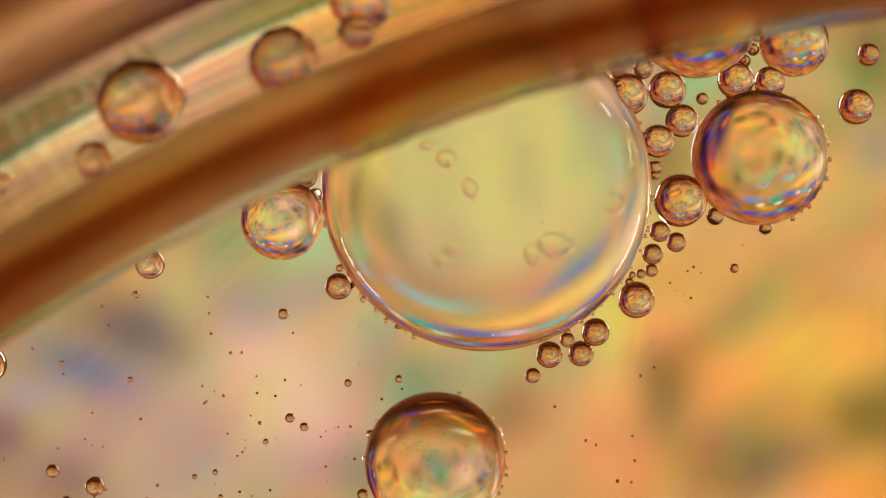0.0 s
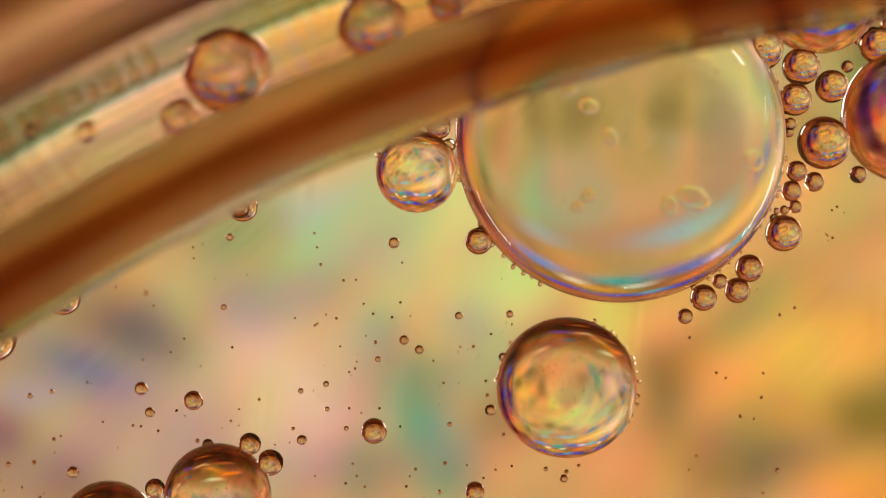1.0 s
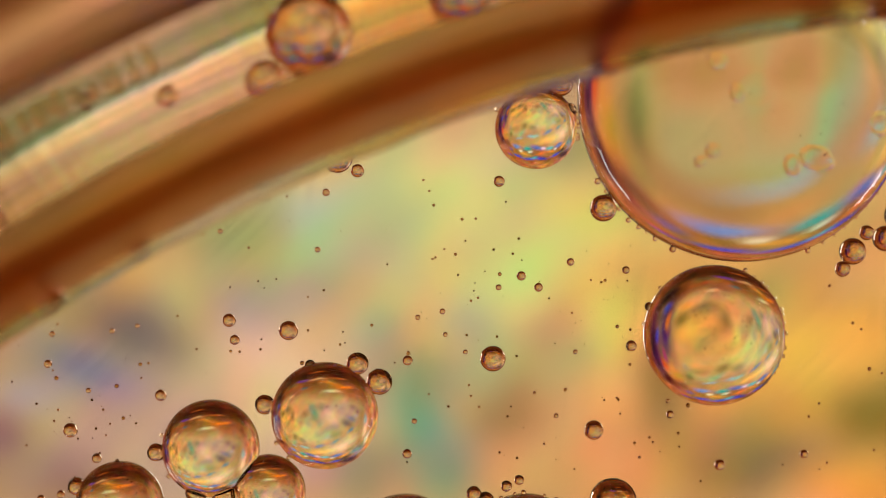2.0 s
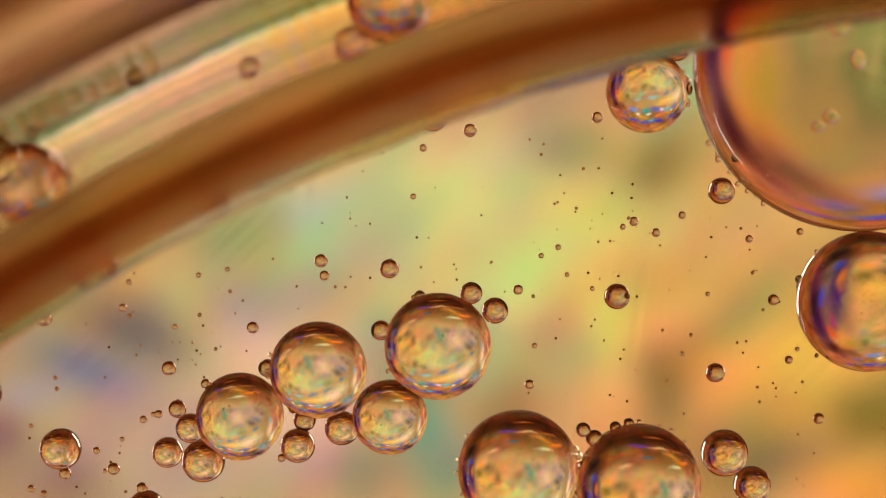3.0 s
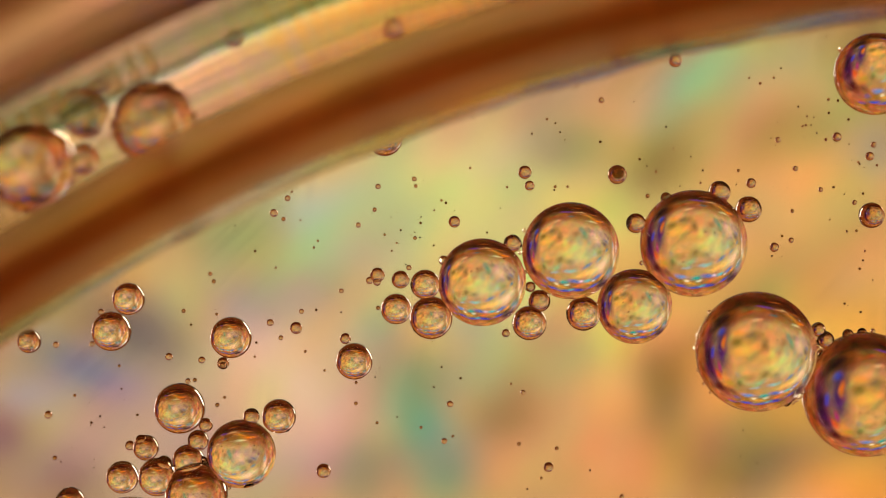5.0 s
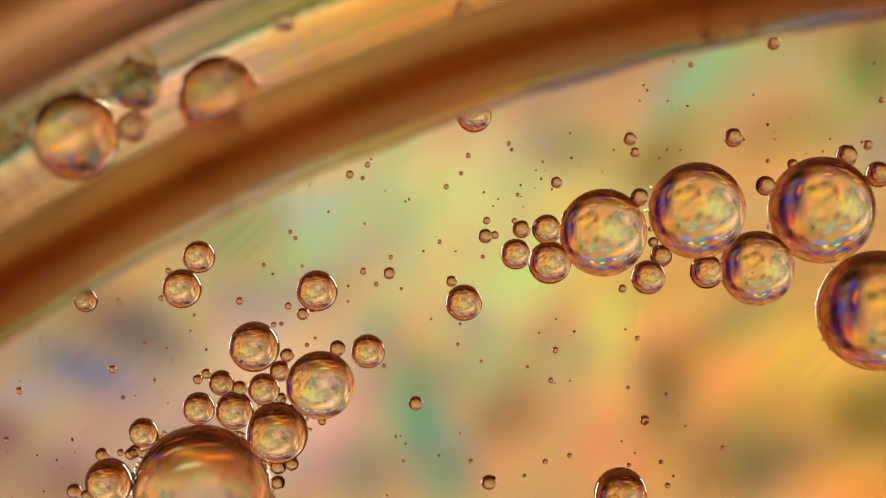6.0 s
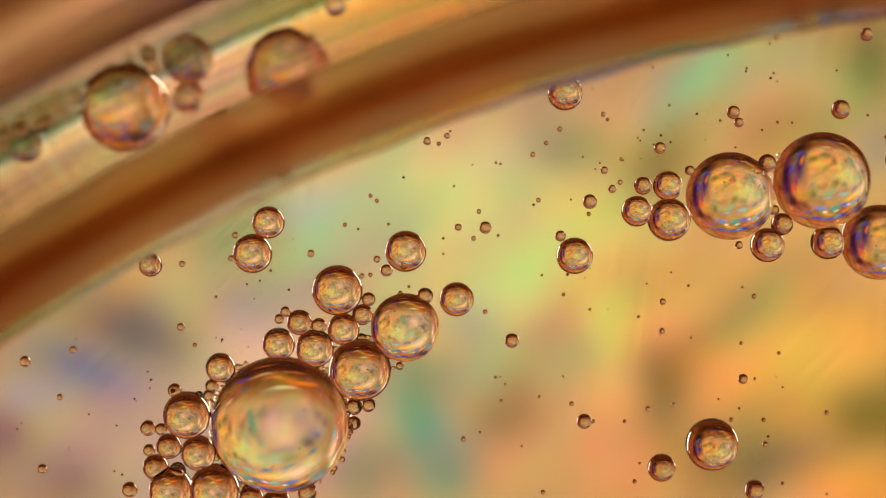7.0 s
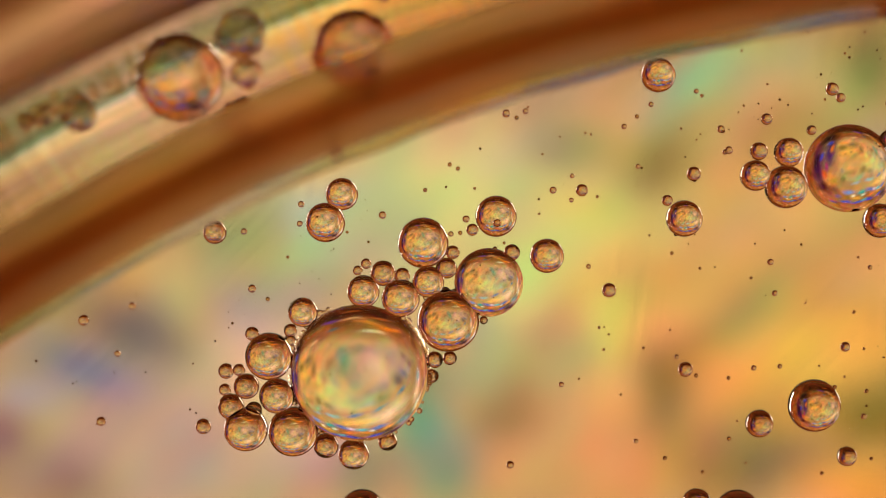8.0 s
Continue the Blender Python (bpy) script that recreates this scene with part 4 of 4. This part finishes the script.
mote(9, (1.5, 905, 684))
mote(9, (1.5, 1072, 767))
mote(9, (1.5, 1478, 792))
mote(9, (4.5, 1555, 514))
mote(9, (4.5, 415, 651))
mote(9, (4.5, 452, 603), (7.5, 929, 341))
mote(9, (4.5, 518, 564), (7.5, 1041, 323))
mote(9, (7.5, 1438, 496))
mote(9, (7.5, 950, 510))
mote(9, (7.5, 1104, 671))
mote(9, (7.5, 1042, 824))
mote(9, (7.5, 1286, 680))
mote(9, (7.5, 1554, 709))
mote(8, (1.5, 33, 730), (4.5, 429, 426), (7.5, 845, 230))
mote(8, (1.5, 132, 750), (4.5, 582, 409), (7.5, 1046, 229))
mote(8, (1.5, 440, 709), (4.5, 1040, 385))
mote(8, (1.5, 1108, 773))
mote(8, (4.5, 255, 596))
mote(8, (4.5, 309, 776))
mote(8, (4.5, 40, 870))
mote(8, (7.5, 1096, 852))
mote(8, (7.5, 1206, 812))
mote(8, (7.5, 1140, 703))
mote(8, (7.5, 1386, 711))
mote(8, (7.5, 1443, 715))
mote(8, (7.5, 1136, 347))
mote(8, (7.5, 726, 318))
mote(8, (7.5, 739, 326))
mote(8, (7.5, 735, 448))
mote(7, (1.5, 170, 711), (4.5, 651, 366))
mote(7, (1.5, 618, 688), (4.5, 1288, 407))
mote(7, (1.5, 773, 543))
mote(7, (1.5, 976, 636))
mote(7, (1.5, 892, 751), (4.5, 1565, 494))
mote(7, (1.5, 1424, 691))
mote(7, (4.5, 644, 465))
mote(7, (4.5, 543, 774), (7.5, 1093, 483))
mote(7, (7.5, 1412, 577))
mote(7, (7.5, 1478, 598))
mote(7, (7.5, 1165, 873))
mote(7, (7.5, 1197, 705))
mote(7, (7.5, 1464, 831))
mote(7, (7.5, 1378, 862))
mote(6, (1.5, 668, 414), (4.5, 1244, 172))
mote(6, (1.5, 712, 440))
mote(6, (1.5, 700, 503), (4.5, 1350, 274))
mote(6, (1.5, 1001, 704))
mote(6, (1.5, 838, 760))
mote(6, (1.5, 1131, 763))
mote(6, (1.5, 1095, 823))
mote(6, (1.5, 1020, 844))
mote(6, (1.5, 1031, 869))
mote(6, (1.5, 953, 552))
mote(6, (1.5, 1388, 612))
mote(6, (1.5, 1464, 660))
mote(6, (1.5, 1344, 548))
mote(6, (1.5, 1506, 516))
mote(6, (1.5, 1533, 505))
mote(6, (4.5, 884, 369))
mote(6, (4.5, 1197, 335))
mote(6, (4.5, 456, 680), (7.5, 969, 380))
mote(6, (4.5, 542, 736))
mote(6, (4.5, 580, 810))
mote(6, (4.5, 321, 762))
mote(6, (4.5, 72, 752))
mote(6, (4.5, 146, 698))
mote(6, (7.5, 1230, 524))
mote(6, (7.5, 968, 622))
mote(6, (7.5, 977, 662))
mote(6, (7.5, 1046, 657))
mote(6, (7.5, 1433, 641))
mote(6, (7.5, 764, 364))
mote(5, (1.5, 281, 460))
mote(5, (1.5, 424, 391))
mote(5, (1.5, 355, 488), (7.5, 1409, 106))
mote(5, (1.5, 653, 363), (4.5, 1226, 162))
mote(5, (1.5, 735, 439))
mote(5, (1.5, 660, 515))
mote(5, (1.5, 665, 512))
mote(5, (1.5, 449, 648))
mote(5, (1.5, 503, 675))
mote(5, (1.5, 724, 593))
mote(5, (1.5, 735, 587), (4.5, 1437, 318))
mote(5, (1.5, 730, 770), (4.5, 1383, 440))
mote(5, (1.5, 1045, 833))
mote(5, (1.5, 1052, 841))
mote(5, (1.5, 862, 852))
mote(5, (1.5, 982, 765))
mote(5, (1.5, 897, 613))
mote(5, (1.5, 1404, 622))
mote(5, (1.5, 1471, 617))
mote(5, (1.5, 1447, 697))
mote(5, (1.5, 1340, 757))
mote(5, (1.5, 1324, 781))
mote(5, (1.5, 1448, 831))
mote(5, (1.5, 1366, 859))
mote(5, (4.5, 594, 458))
mote(5, (4.5, 692, 394))
mote(5, (4.5, 744, 333))
mote(5, (4.5, 905, 369))
mote(5, (4.5, 803, 370))
mote(5, (4.5, 475, 482), (7.5, 957, 260))
mote(5, (4.5, 446, 372))
mote(5, (4.5, 1268, 161))
mote(5, (4.5, 1400, 438))
mote(5, (4.5, 1415, 474))
mote(5, (4.5, 371, 686))
mote(5, (4.5, 709, 831), (7.5, 1326, 565))
mote(5, (4.5, 218, 797))
mote(5, (4.5, 487, 711), (7.5, 1055, 451))
mote(5, (7.5, 1417, 479))
mote(5, (7.5, 985, 634))
mote(5, (7.5, 1091, 623))
mote(5, (7.5, 936, 716))
mote(5, (7.5, 1010, 742))
mote(5, (7.5, 1218, 780))
mote(5, (7.5, 1240, 853))
mote(5, (7.5, 1538, 856))
mote(5, (7.5, 1402, 692))
mote(5, (7.5, 966, 263))
mote(5, (7.5, 882, 300))
mote(4, (1.5, 681, 497), (4.5, 1320, 232))
mote(4, (1.5, 447, 585), (4.5, 1088, 296))
mote(4, (1.5, 654, 769), (4.5, 1353, 420))
mote(4, (1.5, 929, 552))
mote(4, (4.5, 457, 424), (7.5, 914, 267))
mote(4, (4.5, 613, 474))
mote(4, (4.5, 604, 489))
mote(4, (4.5, 679, 413))
mote(4, (7.5, 977, 621))


# drops lying on the ledge, behind the lip
def ledge_drop(d, *points):
    ob = drop(d, *points, mat=FAINT_OIL)
    ob["label"] = "blurred amber oil drop lying on the glass ledge"
    ob["group"] = "oil drops on the ledge"
    MOVING[-1] = (ob, MOVING[-1][1], LEDGE_Z + 0.9 * min(d * UNIT / 2, 0.0014), -1.0)


ledge_drop(135, (0, 250, 180), (1, 403, 125), (1.5, 475, 92))
ledge_drop(110, (0, 502, 108), (1, 660, 45))
ledge_drop(60, (0, 632, 55), (1, 790, 5))
ledge_drop(100, (0, 640, 0), (1, 800, -40))
ledge_drop(60, (0, 166, 284), (1, 318, 210))
ledge_drop(34, (0, 2, 323), (1, 153, 234), (1.5, 224, 199), (3, 441, 121), (4, 576, 83), (4.5, 637, 67))
ledge_drop(130, (3, 50, 325), (3.5, 108, 292), (4.5, 215, 240), (6, 388, 172), (7, 508, 122), (8, 628, 90))
ledge_drop(80, (3.5, 32, 265), (4.5, 104, 224), (6, 243, 152), (7, 333, 104), (8, 427, 60))
ledge_drop(140, (4.5, 15, 325), (6, 134, 242), (7, 222, 190), (8, 318, 138))
ledge_drop(50, (4.5, 105, 312), (6, 236, 225), (7, 334, 172), (8, 435, 130))
ledge_drop(30, (3, 240, 136), (3.5, 283, 116), (4.5, 370, 84), (6, 505, 40))
ledge_drop(26, (7, 5, 245), (8, 48, 214))
ledge_drop(30, (7, 32, 232), (8, 78, 204))
ledge_drop(26, (7, 78, 220), (8, 120, 194))
ledge_drop(24, (3, 60, 235), (4.5, 150, 172))
ledge_drop(60, (6, -70, 330), (7, 45, 255), (8, 140, 200))


# specks adrift between the drops, in loose patches
def speck_patch(rows, n, reach, sizes, mat, name, label):
    bm = bmesh.new()
    for i in range(n):
        r = random.choice(sizes) * UNIT / 2
        for attempt in range(6):
            a, far = random.uniform(0, 2 * math.pi), math.sqrt(random.random()) * reach * UNIT
            off = Vector((math.cos(a), -math.sin(a))) * far / UNIT
            if not any((p + off - q).length < d / 2 + 8 for line, d in LARGE for (_, p), (_, q) in zip(rows, line)):
                break
        else:
            continue
        bmesh.ops.create_icosphere(bm, subdivisions=2, radius=r, matrix=Matrix.Translation((far * math.cos(a), far * math.sin(a), random.uniform(-0.0008, -0.0002))))
    ob = tagged(mesh_object(name, bm, mat), label, name, kind="stuff")
    MOVING.append((ob, rows, 0.0, -3.0))


for rows in CARRIERS:
    speck_patch(rows, 6, 130, (1.8, 2, 2.2, 2.4, 2.8, 3.2, 4, 5), DARK_SPECK, "specks", "loose patch of tiny dark specks adrift in the liquid")


def motions():
    for ob, rows, z, spin in MOVING:
        walk(ob, [(t, Matrix.Translation(plan(p.x, p.y, z)) @ pose(0, 0, 0, 0, 0, spin * t)) for t, p in rows])


motions()
